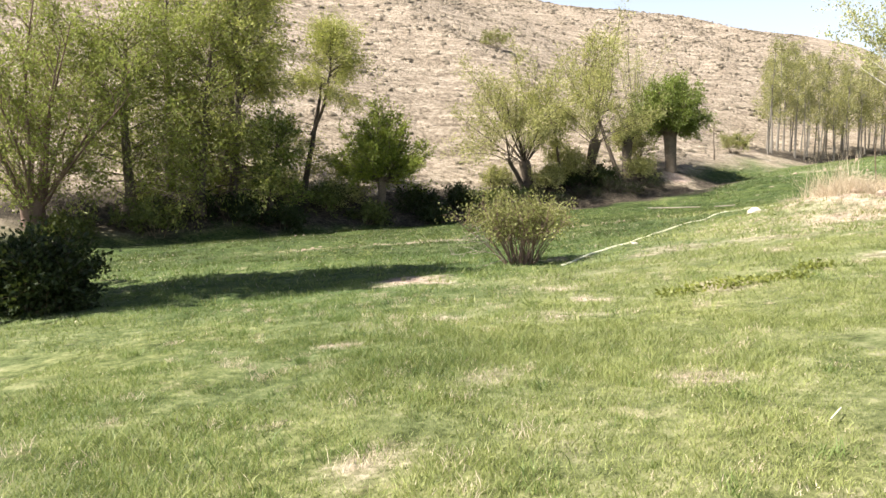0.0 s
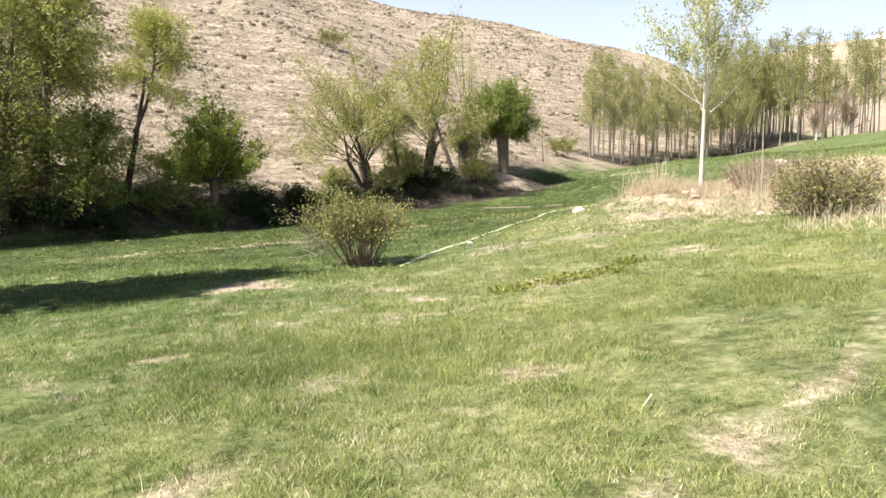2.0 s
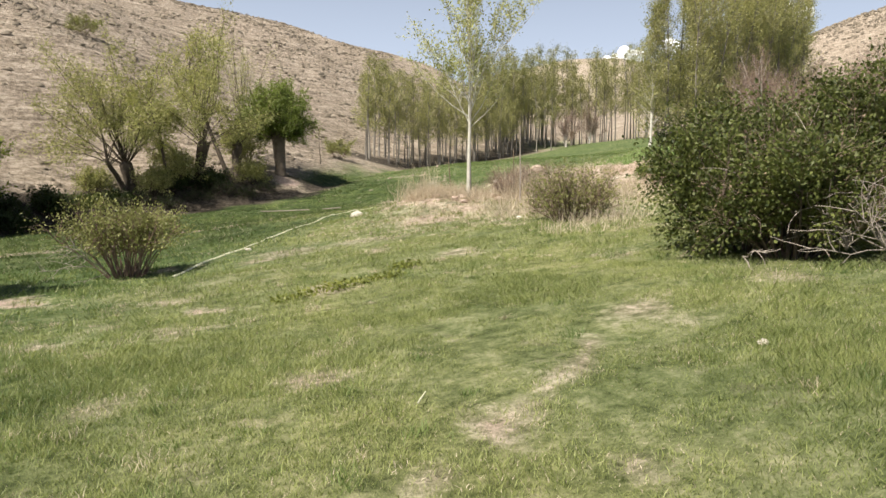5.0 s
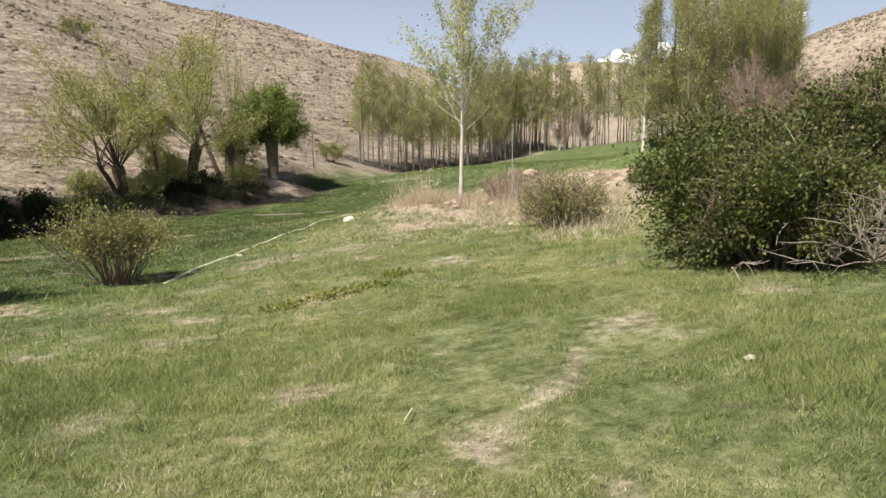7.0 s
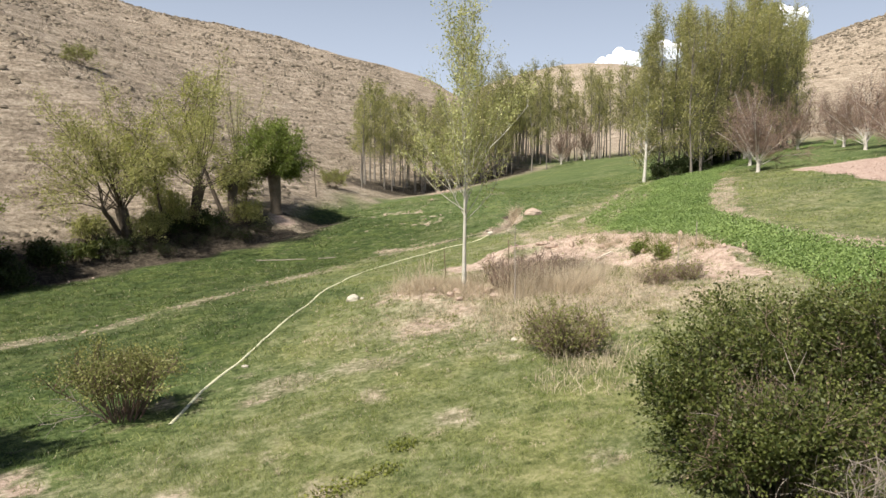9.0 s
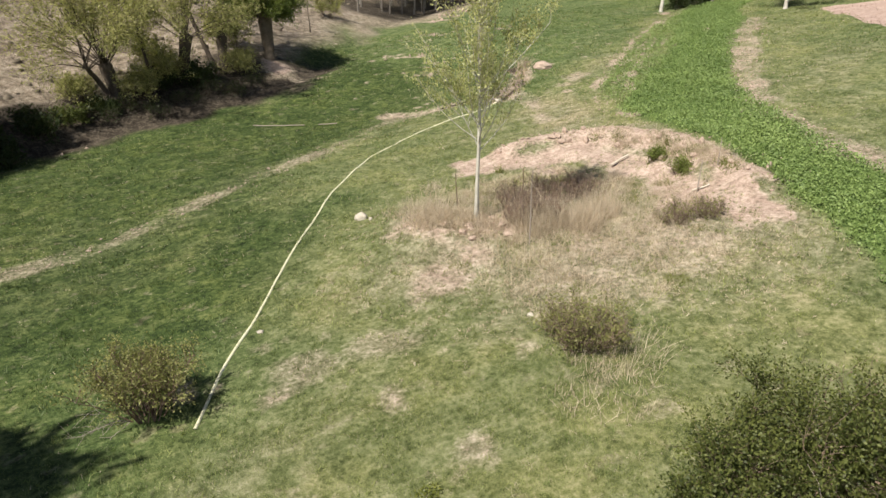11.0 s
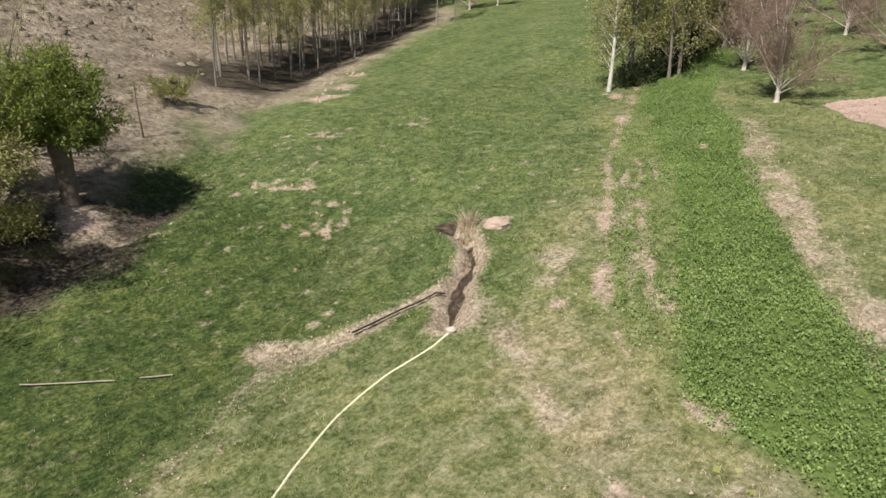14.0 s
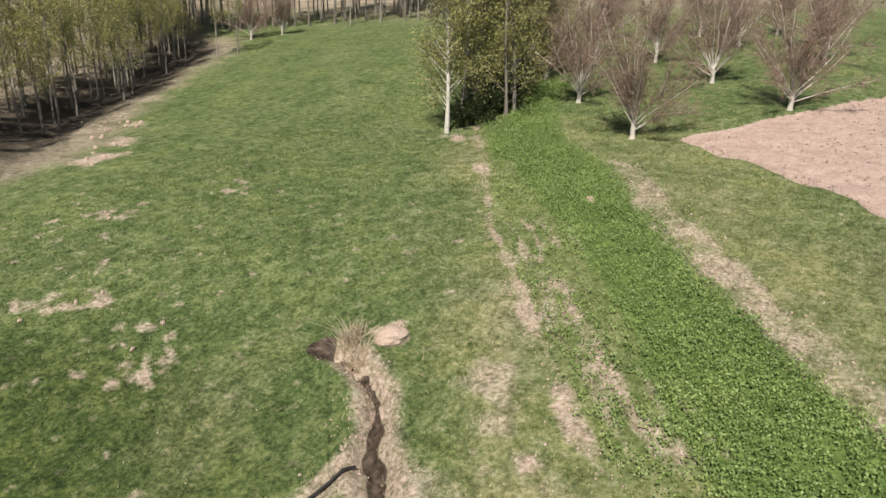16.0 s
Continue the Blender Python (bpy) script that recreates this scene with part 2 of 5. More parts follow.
HOSE = plain_mat("hose_plastic", (0.62, 0.6, 0.4), (0.8, 0.78, 0.58), 3, 0.5, 0.1)
CLOUD = plain_mat("cloud_white_glow", (0.9, 0.91, 0.93), (0.97, 0.97, 0.97), 0.02, 1.0, 0.0)
# a weak glow replaces sunlight on the clouds and keeps their grey sides white
CLOUD.node_tree.nodes["Principled BSDF"].inputs["Emission Color"].default_value = (0.95, 0.96, 1.0, 1)
CLOUD.node_tree.nodes["Principled BSDF"].inputs["Emission Strength"].default_value = 0.45


# ---- mesh helpers ----
def mesh_arrays(name, verts, quads=None, tris=None):
    me = bpy.data.meshes.new(name)
    verts = np.asarray(verts, np.float32)
    q = np.zeros((0, 4), np.int32) if quads is None else np.asarray(quads, np.int32).reshape(-1, 4)
    t = np.zeros((0, 3), np.int32) if tris is None else np.asarray(tris, np.int32).reshape(-1, 3)
    me.vertices.add(len(verts))
    me.vertices.foreach_set("co", verts.ravel())
    me.loops.add(q.size + t.size)
    me.loops.foreach_set("vertex_index", np.concatenate([q.ravel(), t.ravel()]))
    me.polygons.add(len(q) + len(t))
    me.polygons.foreach_set("loop_start", np.concatenate([np.arange(len(q)) * 4, q.size + np.arange(len(t)) * 3]))
    me.update(calc_edges=True)
    me.validate()
    return me


def shade_smooth(me):
    me.polygons.foreach_set("use_smooth", np.ones(len(me.polygons), bool))


def part_mesh(name, me, material, parent=None, label=""):
    ob = new(name, me)
    if material is not None and not me.materials:
        me.materials.append(material)
    if parent is not None:
        ob.parent = parent
    return tagged(ob, label)


def part(name, bm, material, parent=None, label=""):
    me = bpy.data.meshes.new(name)
    bm.to_mesh(me)
    bm.free()
    return part_mesh(name, me, material, parent, label)


def tubes(lines, joined=False):
    """Tapered tubes along polylines of (points, radii, sides), as arrays of verts, quads and tris. joined: each tube grows out of an earlier one."""
    vs, qs, ts, n0 = [], [], [], 0
    for pts, rad, sides in lines:
        pts = np.asarray(pts, float)
        d = np.gradient(pts, axis=0)
        d /= np.linalg.norm(d, axis=1)[:, None] + 1e-9
        ref = np.array([0, 0, 1.0]) if abs(d[0][2]) < 0.8 else np.array([1.0, 0, 0])
        u = np.cross(d, ref)
        u /= np.linalg.norm(u, axis=1)[:, None] + 1e-9
        v = np.cross(d, u)
        a = np.arange(sides) * 2 * np.pi / sides
        ring = pts[:, None] + np.asarray(rad, float)[:, None, None] * (u[:, None] * np.cos(a)[None, :, None] + v[:, None] * np.sin(a)[None, :, None])
        m = len(pts)
        if joined and vs:
            old = np.concatenate(vs) if len(vs) > 1 else vs[0]
            ts.append((n0, n0 + 1, int(np.argmin(((old - pts[0]) ** 2).sum(1)))))
            vs = [old]
        vs.append(ring.reshape(-1, 3))
        i, j = np.meshgrid(np.arange(m - 1), np.arange(sides), indexing="ij")
        k = (j + 1) % sides
        qs.append(np.stack([n0 + i * sides + j, n0 + i * sides + k, n0 + (i + 1) * sides + k, n0 + (i + 1) * sides + j], -1).reshape(-1, 4))
        n0 += m * sides
    return np.concatenate(vs), np.concatenate(qs), ts or None


def leaves(rng, centres, length, width, upward=0.3, ways=None):
    """Pointed leaves as folded quads of two triangles, one at each centre."""
    n = len(centres)
    ax = rng.normal(size=(n, 3))
    ax[:, 2] -= upward
    if ways is not None:
        ax = ax * 0.55 + ways
    ax /= np.linalg.norm(ax, axis=1)[:, None]
    sd = np.cross(ax, rng.normal(size=(n, 3)))
    sd /= np.linalg.norm(sd, axis=1)[:, None] + 1e-9
    ln_, wd = length * rng.uniform(0.6, 1.3, (n, 1)), width * rng.uniform(0.6, 1.3, (n, 1))
    c = np.asarray(centres)
    verts = np.stack([c, c + ax * ln_ * 0.5 + sd * wd * 0.5, c + ax * ln_, c + ax * ln_ * 0.5 - sd * wd * 0.5], 1).reshape(-1, 3)
    return verts, np.arange(4 * n).reshape(-1, 4)


def bent(rng, start, way, length, n=5, droop=0.0, wander=0.12):
    """A branch's centre line: starts at start in the direction way, bends as it grows."""
    way = np.array(way, float)
    way /= np.linalg.norm(way)
    p, pts = np.array(start, float), [np.array(start, float)]
    for _ in range(n - 1):
        way = way + rng.normal(size=3) * wander + np.array([0, 0, -droop])
        way /= np.linalg.norm(way)
        p = p + way * length / (n - 1)
        pts.append(p.copy())
    return np.array(pts)


def along(pts, k):
    f = k * (len(pts) - 1)
    i = min(int(f), len(pts) - 2)
    return pts[i] + (pts[i + 1] - pts[i]) * (f - i)


def splayed(rng, axis, angle):
    """A way that leaves axis by angle (degrees), at a random turn."""
    axis = np.array(axis, float) / np.linalg.norm(axis)
    s = np.cross(axis, rng.normal(size=3))
    s /= np.linalg.norm(s)
    a = radians(angle)
    return axis * math.cos(a) + s * math.sin(a)


def plant(name, seed, trunk, limbs, twigs, leaf, mats, label, category, at=(0, 0, 0), turn=0.0, group="", inner=0.25, lean=(0, 0)):
    """A tree or bush in three meshes: trunk with limbs, twigs, crown.
    trunk: list of (start, way, length, r0, r1, wander and, where it has its own, limbs). limbs: count, from, to, angle0, angle1, length0, length1, droop, wander, radius.
    twigs: count per limb, length0, length1, angle, droop. leaf: per twig, length, width, spread, per limb."""
    rng = np.random.default_rng(seed)
    root = new(name)
    wood, fine, centres, ways = [], [], [], []
    for start, way, length, r0, r1, wander, *own in trunk:
        tp = bent(rng, start, way, length, 8, 0, wander)
        rr = np.linspace(r0, r1, 8)
        rr[0] *= 1.35
        if r1 > 0.08:
            end = tp[-1] - tp[-2]
            tp, rr = np.vstack([tp, tp[-1] + end / np.linalg.norm(end) * r1 * 0.6]), np.r_[rr, r1 * 0.35]
        wood.append((tp, rr, 9 if r0 > 0.05 else 5))
        tp = tp[:8]
        n, k0, k1, a0, a1, l0, l1, droop, wl_, rad = own[0] if own else limbs
        for i in range(n):
            k = k0 + (k1 - k0) * (i + rng.uniform(0, 1)) / n
            p = along(tp, min(k, 0.999))
            ang = a0 + (a1 - a0) * (k - k0) / max(k1 - k0, 1e-6) + rng.normal() * 9
            w = splayed(rng, (lean[0], lean[1], 1) if k > 0.5 else tp[-1] - tp[0], ang)
            le = (l0 + (l1 - l0) * (k - k0) / max(k1 - k0, 1e-6)) * rng.uniform(0.7, 1.15)
            bp = bent(rng, p, w, le, 5, droop, wl_)
            far = leaf[1] > 0.17
            wood.append((bp[::2] if far else bp, np.linspace(rad, rad * 0.25, 3 if far else 5), 4))
            m, t0, t1, ta, td = twigs[:5]
            thick = twigs[5] if len(twigs) > 5 else 0.3
            for j in range(m):
                q = rng.uniform(inner, 1.0)
                s = along(bp, q * 0.999)
                tw = splayed(rng, bp[-1] - bp[-3], ta + rng.normal() * 12)
                tl = rng.uniform(t0, t1)
                tpnts = bent(rng, s, tw, tl, 3, td, 0.18)
                thin = tpnts if leaf[1] < 0.1 else tpnts[::2]
                fine.append((thin, np.linspace(rad * thick, rad * thick * 0.4, len(thin)), 3))
                cnt = leaf[0]
                ks = rng.uniform(0.15, 1.0, cnt)
                f = ks * 2
                ii = np.minimum(f.astype(int), 1)
                cc = tpnts[ii] + (tpnts[ii + 1] - tpnts[ii]) * (f - ii)[:, None]
                centres.append(cc + rng.normal(size=cc.shape) * leaf[3])
                ways.append(np.tile((tpnts[-1] - tpnts[0]) / tl, (cnt, 1)))
            if leaf[4]:
                ks = rng.uniform(0.3, 1.0, leaf[4])
                f = ks * 4
                ii = np.minimum(f.astype(int), 3)
                cc = bp[ii] + (bp[ii + 1] - bp[ii]) * (f - ii)[:, None]
                centres.append(cc + rng.normal(size=cc.shape) * leaf[3])
                ways.append(np.tile((bp[-1] - bp[0]) / le, (leaf[4], 1)))
    me = mesh_arrays("trunk", *tubes(wood, True))
    shade_smooth(me)
    part_mesh("trunk", me, mats[0], root)
    if fine:
        tagged(part_mesh("brushwood", mesh_arrays("brushwood", *tubes(fine)), mats[1], root), kind="stuff")
    if centres:
        part_mesh("crown", mesh_arrays("crown", *leaves(rng, np.concatenate(centres), leaf[1], leaf[2], 0.25, np.concatenate(ways))), mats[2], root).data.update()
    root.matrix_basis = pose(*at, 0, 0, turn)
    return tagged(root, label, category, group)


# ---- the ground sheet ----
def axis(fine0, fine1, step, far0, far1, close0, close1, grow=1.09):
    mid = sorted(set(np.round(np.arange(fine0, fine1 + 1e-6, step), 3)) | set(np.round(np.arange(close0, close1, step / 2), 3)))
    s, v, lo = step, fine0, []
    while v > far0:
        s *= grow
        v -= s
        lo.append(v)
    s, v, hi = step, fine1, []
    while v < far1:
        s *= grow
        v += s
        hi.append(v)
    return np.array(lo[::-1] + mid + hi)


def plough_at(x, y):
    """The ploughed plot: 1 inside."""
    a = (x - 39.6) * 0.807 - (y - 28.1) * 0.59
    b = -(x - 39.6) * 0.604 - (y - 28.1) * 0.797
    return smooth(-0.15, 0.3, np.minimum(a, b) + 0.25 * vnoise(x, y, 1.3, 21))


# leaf litter under willows and grove, darkened to paint in the trees' shade
LITTER_SHADE = [(-14, 26.5), (-8, 29.8), (-3, 32.3), (1, 34.4), (4, 35.6), (7, 36.4), (10, 37.4), (13, 38.2)]
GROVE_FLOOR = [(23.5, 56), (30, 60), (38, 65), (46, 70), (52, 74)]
WORN = [(7.4, 21.6), (8.6, 22.8), (11, 25.2), (14.5, 26.9)]
CROP_L = [(9.5, 2.5), (12.3, 7.1), (13.1, 8.3), (15.4, 12), (16.2, 13.8), (16.8, 14.9), (17.2, 16.5), (17.5, 18.2), (17.9, 19.7), (18.9, 21.0), (20.4, 22.2), (21.6, 23.0), (23.1, 24.1), (24.7, 25.3), (27.2, 27.1), (29.6, 29.4), (33.8, 32.8), (37.3, 36.1), (46, 38.6)]
CROP_R = [(15.2, 1), (16, 4), (17.6, 10.2), (19.4, 14), (23.2, 19.6), (25.2, 21.5), (28.1, 24), (34.8, 28.7), (38.5, 32.5), (44, 35.5), (50, 37)]
PALE_R = [(17, 3.8), (18.3, 10.6), (19, 13.3), (21, 16.8), (24, 20), (25.7, 21.5), (27.8, 23.2), (31.3, 26), (35.5, 29)]
PALE_L = [(18.1, 19.6), (18.4, 21.2), (19.0, 22.4), (20.1, 23.8), (20.6, 24.3), (21.4, 24.95), (22.4, 25.6), (23.7, 26.8), (25.0, 27.7), (26.4, 28.9), (28.6, 30.7), (31.6, 32.6), (39.6, 37.6)]
PALE_M = [(21.1, 22.6), (21.7, 23.6), (22.3, 24.3), (23.1, 25.0), (24.0, 25.7), (25.0, 26.6), (27.1, 28.3)]
PALE_S = [(19.4, 28.0), (18.5, 26.9), (18.1, 25.6), (17.4, 24), (16.2, 22)]
TRACK = [(15.7, 28.25), (13.4, 28.2), (10.6, 26.6), (8.5, 25.3), (6.5, 24.1), (5.0, 23.1), (3.6, 22.2), (2.4, 21.5), (1.2, 20.9), (-1.2, 20.1), (-4, 18.6)]
EDGE_G = [(19, 44.5), (23.6, 50.2), (26.4, 51.2), (29.9, 53.2), (35.2, 57.4), (44.6, 64.5), (54.6, 70.7)]
MOIST = [(-6, -6), (-1.2, 3.5), (0.6, 8.5), (2.2, 11.5), (3.9, 14.4), (7.8, 20.4), (10.3, 23.6), (13.6, 25.7), (17, 26.2), (20, 25), (24, 27.5), (30, 32), (37, 37), (60, 45)]
SPOTS = ((1.54, 8.80, 0.30, 0.62), (1.83, 7.84, 0.26, 0.66), (0.48, 7.14, 0.20, 0.70), (0.86, 7.64, 0.14, 0.60), (0.27, 10.08, 0.30, 0.75), (2.86, 9.07, 0.20, 0.50), (2.02, 4.85, 0.12, 0.60), (-0.15, 10.4, 0.45, 0.95), (-0.3, 6.1, 0.2, 0.8), (1.74, 3.0, 0.24, 0.8), (1.95, 3.13, 0.16, 0.7), (2.2, 3.28, 0.2, 0.8), (2.45, 3.38, 0.12, 0.6), (2.62, 3.45, 0.16, 0.7), (2.83, 3.53, 0.15, 0.75), (3.04, 3.67, 0.17, 0.8), (3.4, 4.0, 0.22, 0.5), (3.17, 3.3, 0.14, 0.75), (2.45, 2.53, 0.17, 0.7), (4.03, 4.26, 0.4, 0.42), (0.75, 4.9, 0.3, 0.5),
         (7.3, 13.2, 0.9, 0.65), (9.0, 14.6, 1.3, 0.75), (8.0, 15.6, 1.2, 0.65), (10.8, 14.2, 1.8, 0.52), (12.2, 12, 1.8, 0.5), (9.4, 11.5, 1.5, 0.46), (10.5, 12.6, 1.6, 0.5), (8.3, 13.7, 0.8, 0.66), (11.4, 10.6, 1.2, 0.4), (12.0, 39.3, 1.5, 0.9), (5.3, 11.8, 0.8, 0.4), (3.9, 12.0, 0.8, 0.4),
         (19.7, 25.0, 0.5, 0.75), (21.5, 26.8, 0.9, 0.5), (20.4, 26.0, 0.9, 0.45),
         (30.0, 52.0, 1.6, 0.8), (27.5, 50.3, 1.4, 0.8), (33, 55, 1.2, 0.75), (37.6, 37.4, 0.8, 0.8), (21.9, 29.7, 0.6, 0.8))


SPOTS = tuple((x, y, r, a * (0.62 + 0.2 * math.sin(9 * x)) if y < 4.4 and a > 0.55 else a) for x, y, r, a in SPOTS)
rspot = np.random.default_rng(14)
SPOTS += tuple((rspot.uniform(13, 30), rspot.uniform(29, 47), rspot.uniform(0.12, 0.26), rspot.uniform(0.42, 0.62)) for _ in range(110))
for cx, cy in ((23.3, 42.6), (22.4, 43.2), (18.6, 38.7), (19.2, 37.8), (18.5, 35.1), (18.2, 34.2), (27.5, 40.7)):
    SPOTS += tuple((cx + rspot.normal() * 0.6, cy + rspot.normal() * 0.35, rspot.uniform(0.16, 0.38), rspot.uniform(0.5, 0.7)) for _ in range(7))
SPOTS += tuple((rspot.uniform(-1, 8), rspot.uniform(3, 14), rspot.uniform(0.12, 0.4), rspot.uniform(0.3, 0.55)) for _ in range(26))


def masks(x, y):
    """How dry, cropped, bare or ploughed the land is, and where litter and painted tree shade darken it."""
    s = line_dist(x, y, FOOT)
    hill = smooth(0.4, 3.0, s + 0.8 * vnoise(x, y, 3, 11))
    hill = np.maximum(hill, smooth(105, 130, np.hypot(x - 25, y - 35)))
    hill = np.maximum(hill, smooth(1.0, 4.0, bump(x, y, 195, 92, 48, 50)))
    hill = np.maximum(hill, 0.85 * smooth(-0.8, 1.4, line_dist(x, y, EDGE_G) + 0.9 * vnoise(x, y, 1.6, 29)) * smooth(18, 21, x) * smooth(60, 54, x) * smooth(40, 44, y))
    crop = smooth(-0.1, 0.5, -line_dist(x, y, CROP_L) + 0.25 * vnoise(x, y, 1.1, 22)) * smooth(-0.1, 0.4, line_dist(x, y, CROP_R) + 0.2 * vnoise(x, y, 1.1, 23))
    mixed = smooth(-0.1, 0.5, -line_dist(x, y, PALE_L)) * smooth(-0.1, 0.4, line_dist(x, y, CROP_R))
    crop = np.maximum(crop, 0.3 * mixed * smooth(18, 21, x))
    plough = plough_at(x, y)
    bare = np.zeros_like(x)
    for pts, w, a in ((PALE_R, 0.95, 0.56), (PALE_L, 0.24, 0.66), (PALE_M, 0.24, 0.68), (PALE_S, 0.5, 0.5), (TRACK, 0.5, 0.42), (DITCH, 0.8, 0.62), (DITCH_W, 0.6, 0.55)):
        d = np.abs(line_dist(x, y, pts)) + 0.3 * vnoise(x, y, 0.9, 12)
        bare = np.maximum(bare, a * smooth(w, w * 0.35, d) * (1 if pts in (DITCH, DITCH_W) else 0.55 + 0.45 * smooth(-0.5, 0.3, vnoise(x, y, 0.8, 57)) if pts is not TRACK else 0.45 + 0.55 * smooth(-0.6, 0.4, vnoise(x, y, 1.1, 28))))
    edge = line_dist(x, y, PALE_L)
    for off, a in ((-0.55, 0.5), (-1.05, 0.66), (-1.6, 0.5), (-2.2, 0.42)):
        d = np.abs(edge - off + 0.18 * vnoise(x, y, 2.0, 25)) + 0.12 * vnoise(x, y, 0.5, 26)
        bare = np.maximum(bare, a * smooth(0.22, 0.06, d) * smooth(-0.5, 0.3, vnoise(x, y, 1.7, 27)) * smooth(19, 22, x) * smooth(36, 30, x))
    for cx, cy, r, a in SPOTS:
        d = np.hypot(x - cx, y - cy) * (1 + 0.5 * vnoise(x, y, r * 0.6 + 0.1, 13) + 0.3 * vnoise(x, y, 0.25, 20))
        bare = np.maximum(bare, a * smooth(r, r * 0.3, d))
    pit = np.abs(line_dist(x, y, CREST) + 0.7) + 0.45 * vnoise(x, y, 1, 14) + 0.3 * vnoise(x, y, 0.4, 19)
    bare = np.maximum(bare, 0.85 * smooth(1.7, 1.1, pit) * (1 - 0.75 * np.exp(-((line_dist(x, y, CREST) + 0.75 + 0.25 * vnoise(x, y, 1.3, 52)) / 0.22) ** 2) * smooth(-0.5, 0.3, vnoise(x, y, 0.9, 53))))
    wet = smooth(0.09 + 0.24 * np.exp(-((y - 27.6) / 0.65) ** 2), 0.03, np.abs(line_dist(x, y, DITCH)) + 0.08 * vnoise(x, y, 0.3, 18))
    wet = np.maximum(wet, smooth(0.38, 0.27, np.hypot((x - 20.95) * 0.8, y - 31.0)))
    along_x, across = 0.94 * x + 0.34 * y, 0.94 * y - 0.34 * x
    dry = 0.5 + 0.3 * vnoise(x, y, 3.5, 15) + 0.4 * vnoise(along_x / 5, across, 1.1, 17)
    heap = np.maximum(smooth(6.0, 2.0, np.hypot((x - 10.8) * 0.85, y - 13.4)), 0.06 * smooth(0.4 + 1.2 * smooth(5, 12, x), 0.2, np.abs(line_dist(x, y, TRACK) + 0.7 * smooth(5, 12, x)) + 0.3 * vnoise(x, y, 1.2, 24)))
    heap = np.maximum(heap, 0.45 * smooth(1.8, 0.4, np.abs(line_dist(x, y, PALE_L) - 1.6)) * smooth(30, 24, x))
    dry = np.clip(dry * 0.75 + 0.95 * heap, 0, 1.2)
    lush = smooth(-1.6, 1.4, line_dist(x, y, MOIST) + 1.0 * vnoise(x, y, 4, 16)) * (1 - hill)
    lush = lush * (1 - 0.12 * smooth(14, 21, x + 0.3 * (34 - y)))
    lush = np.maximum(lush, 0.85 * smooth(40, 43, x) * smooth(40, 37, y - 0.34 * (x - 42)) * (1 - hill))
    lush = np.maximum(lush, 0.45 * smooth(2.2, 5.5, -line_dist(x, y, PALE_R) + vnoise(x, y, 2.5, 63)) * smooth(15, 18, x) * smooth(60, 50, x) * (1 - hill))
    lush = lush * (1 - 0.25 * smooth(1.2, 0.4, np.abs(line_dist(x, y, TRACK))))
    lush = lush * (1 - 0.6 * smooth(2.6, 0.8, np.abs(line_dist(x, y, WORN)) + 0.6 * vnoise(x, y, 1.5, 61)))
    lush = lush * (1 - 0.55 * smooth(3, 0.5, np.abs(line_dist(x, y, PALE_L) + 1.2))) * (1 - 0.8 * heap)
    fresh = smooth(4, 12, x - 0.8 * np.clip(y - 22, 0, 12) + 1.5 * vnoise(x, y, 3, 48))
    fresh = np.clip(fresh - bump(x, y, 15.5, 30.5, 3.2, 0.75), 0, 1)
    fresh = np.maximum(fresh, 0.75 * smooth(17, 11.5, y + vnoise(x, y, 2, 49)))
    lush = lush * (1 - 0.5 * smooth(9.5, 6.5, y + vnoise(x, y, 2, 62)))
    litter_shade = smooth(2.4, 1.3, np.abs(line_dist(x, y, LITTER_SHADE) - 0.6) + 0.7 * vnoise(x, y, 1.4, 55) + 0.35 * vnoise(x, y, 0.5, 56))
    litter_shade = np.maximum(litter_shade, 0.9 * smooth(3.6, 1.8, np.abs(line_dist(x, y, GROVE_FLOOR)) + 0.9 * vnoise(x, y, 1.6, 58)))
    return hill, crop, plough, bare, dry, lush, np.clip(wet, 0, 1), fresh, litter_shade


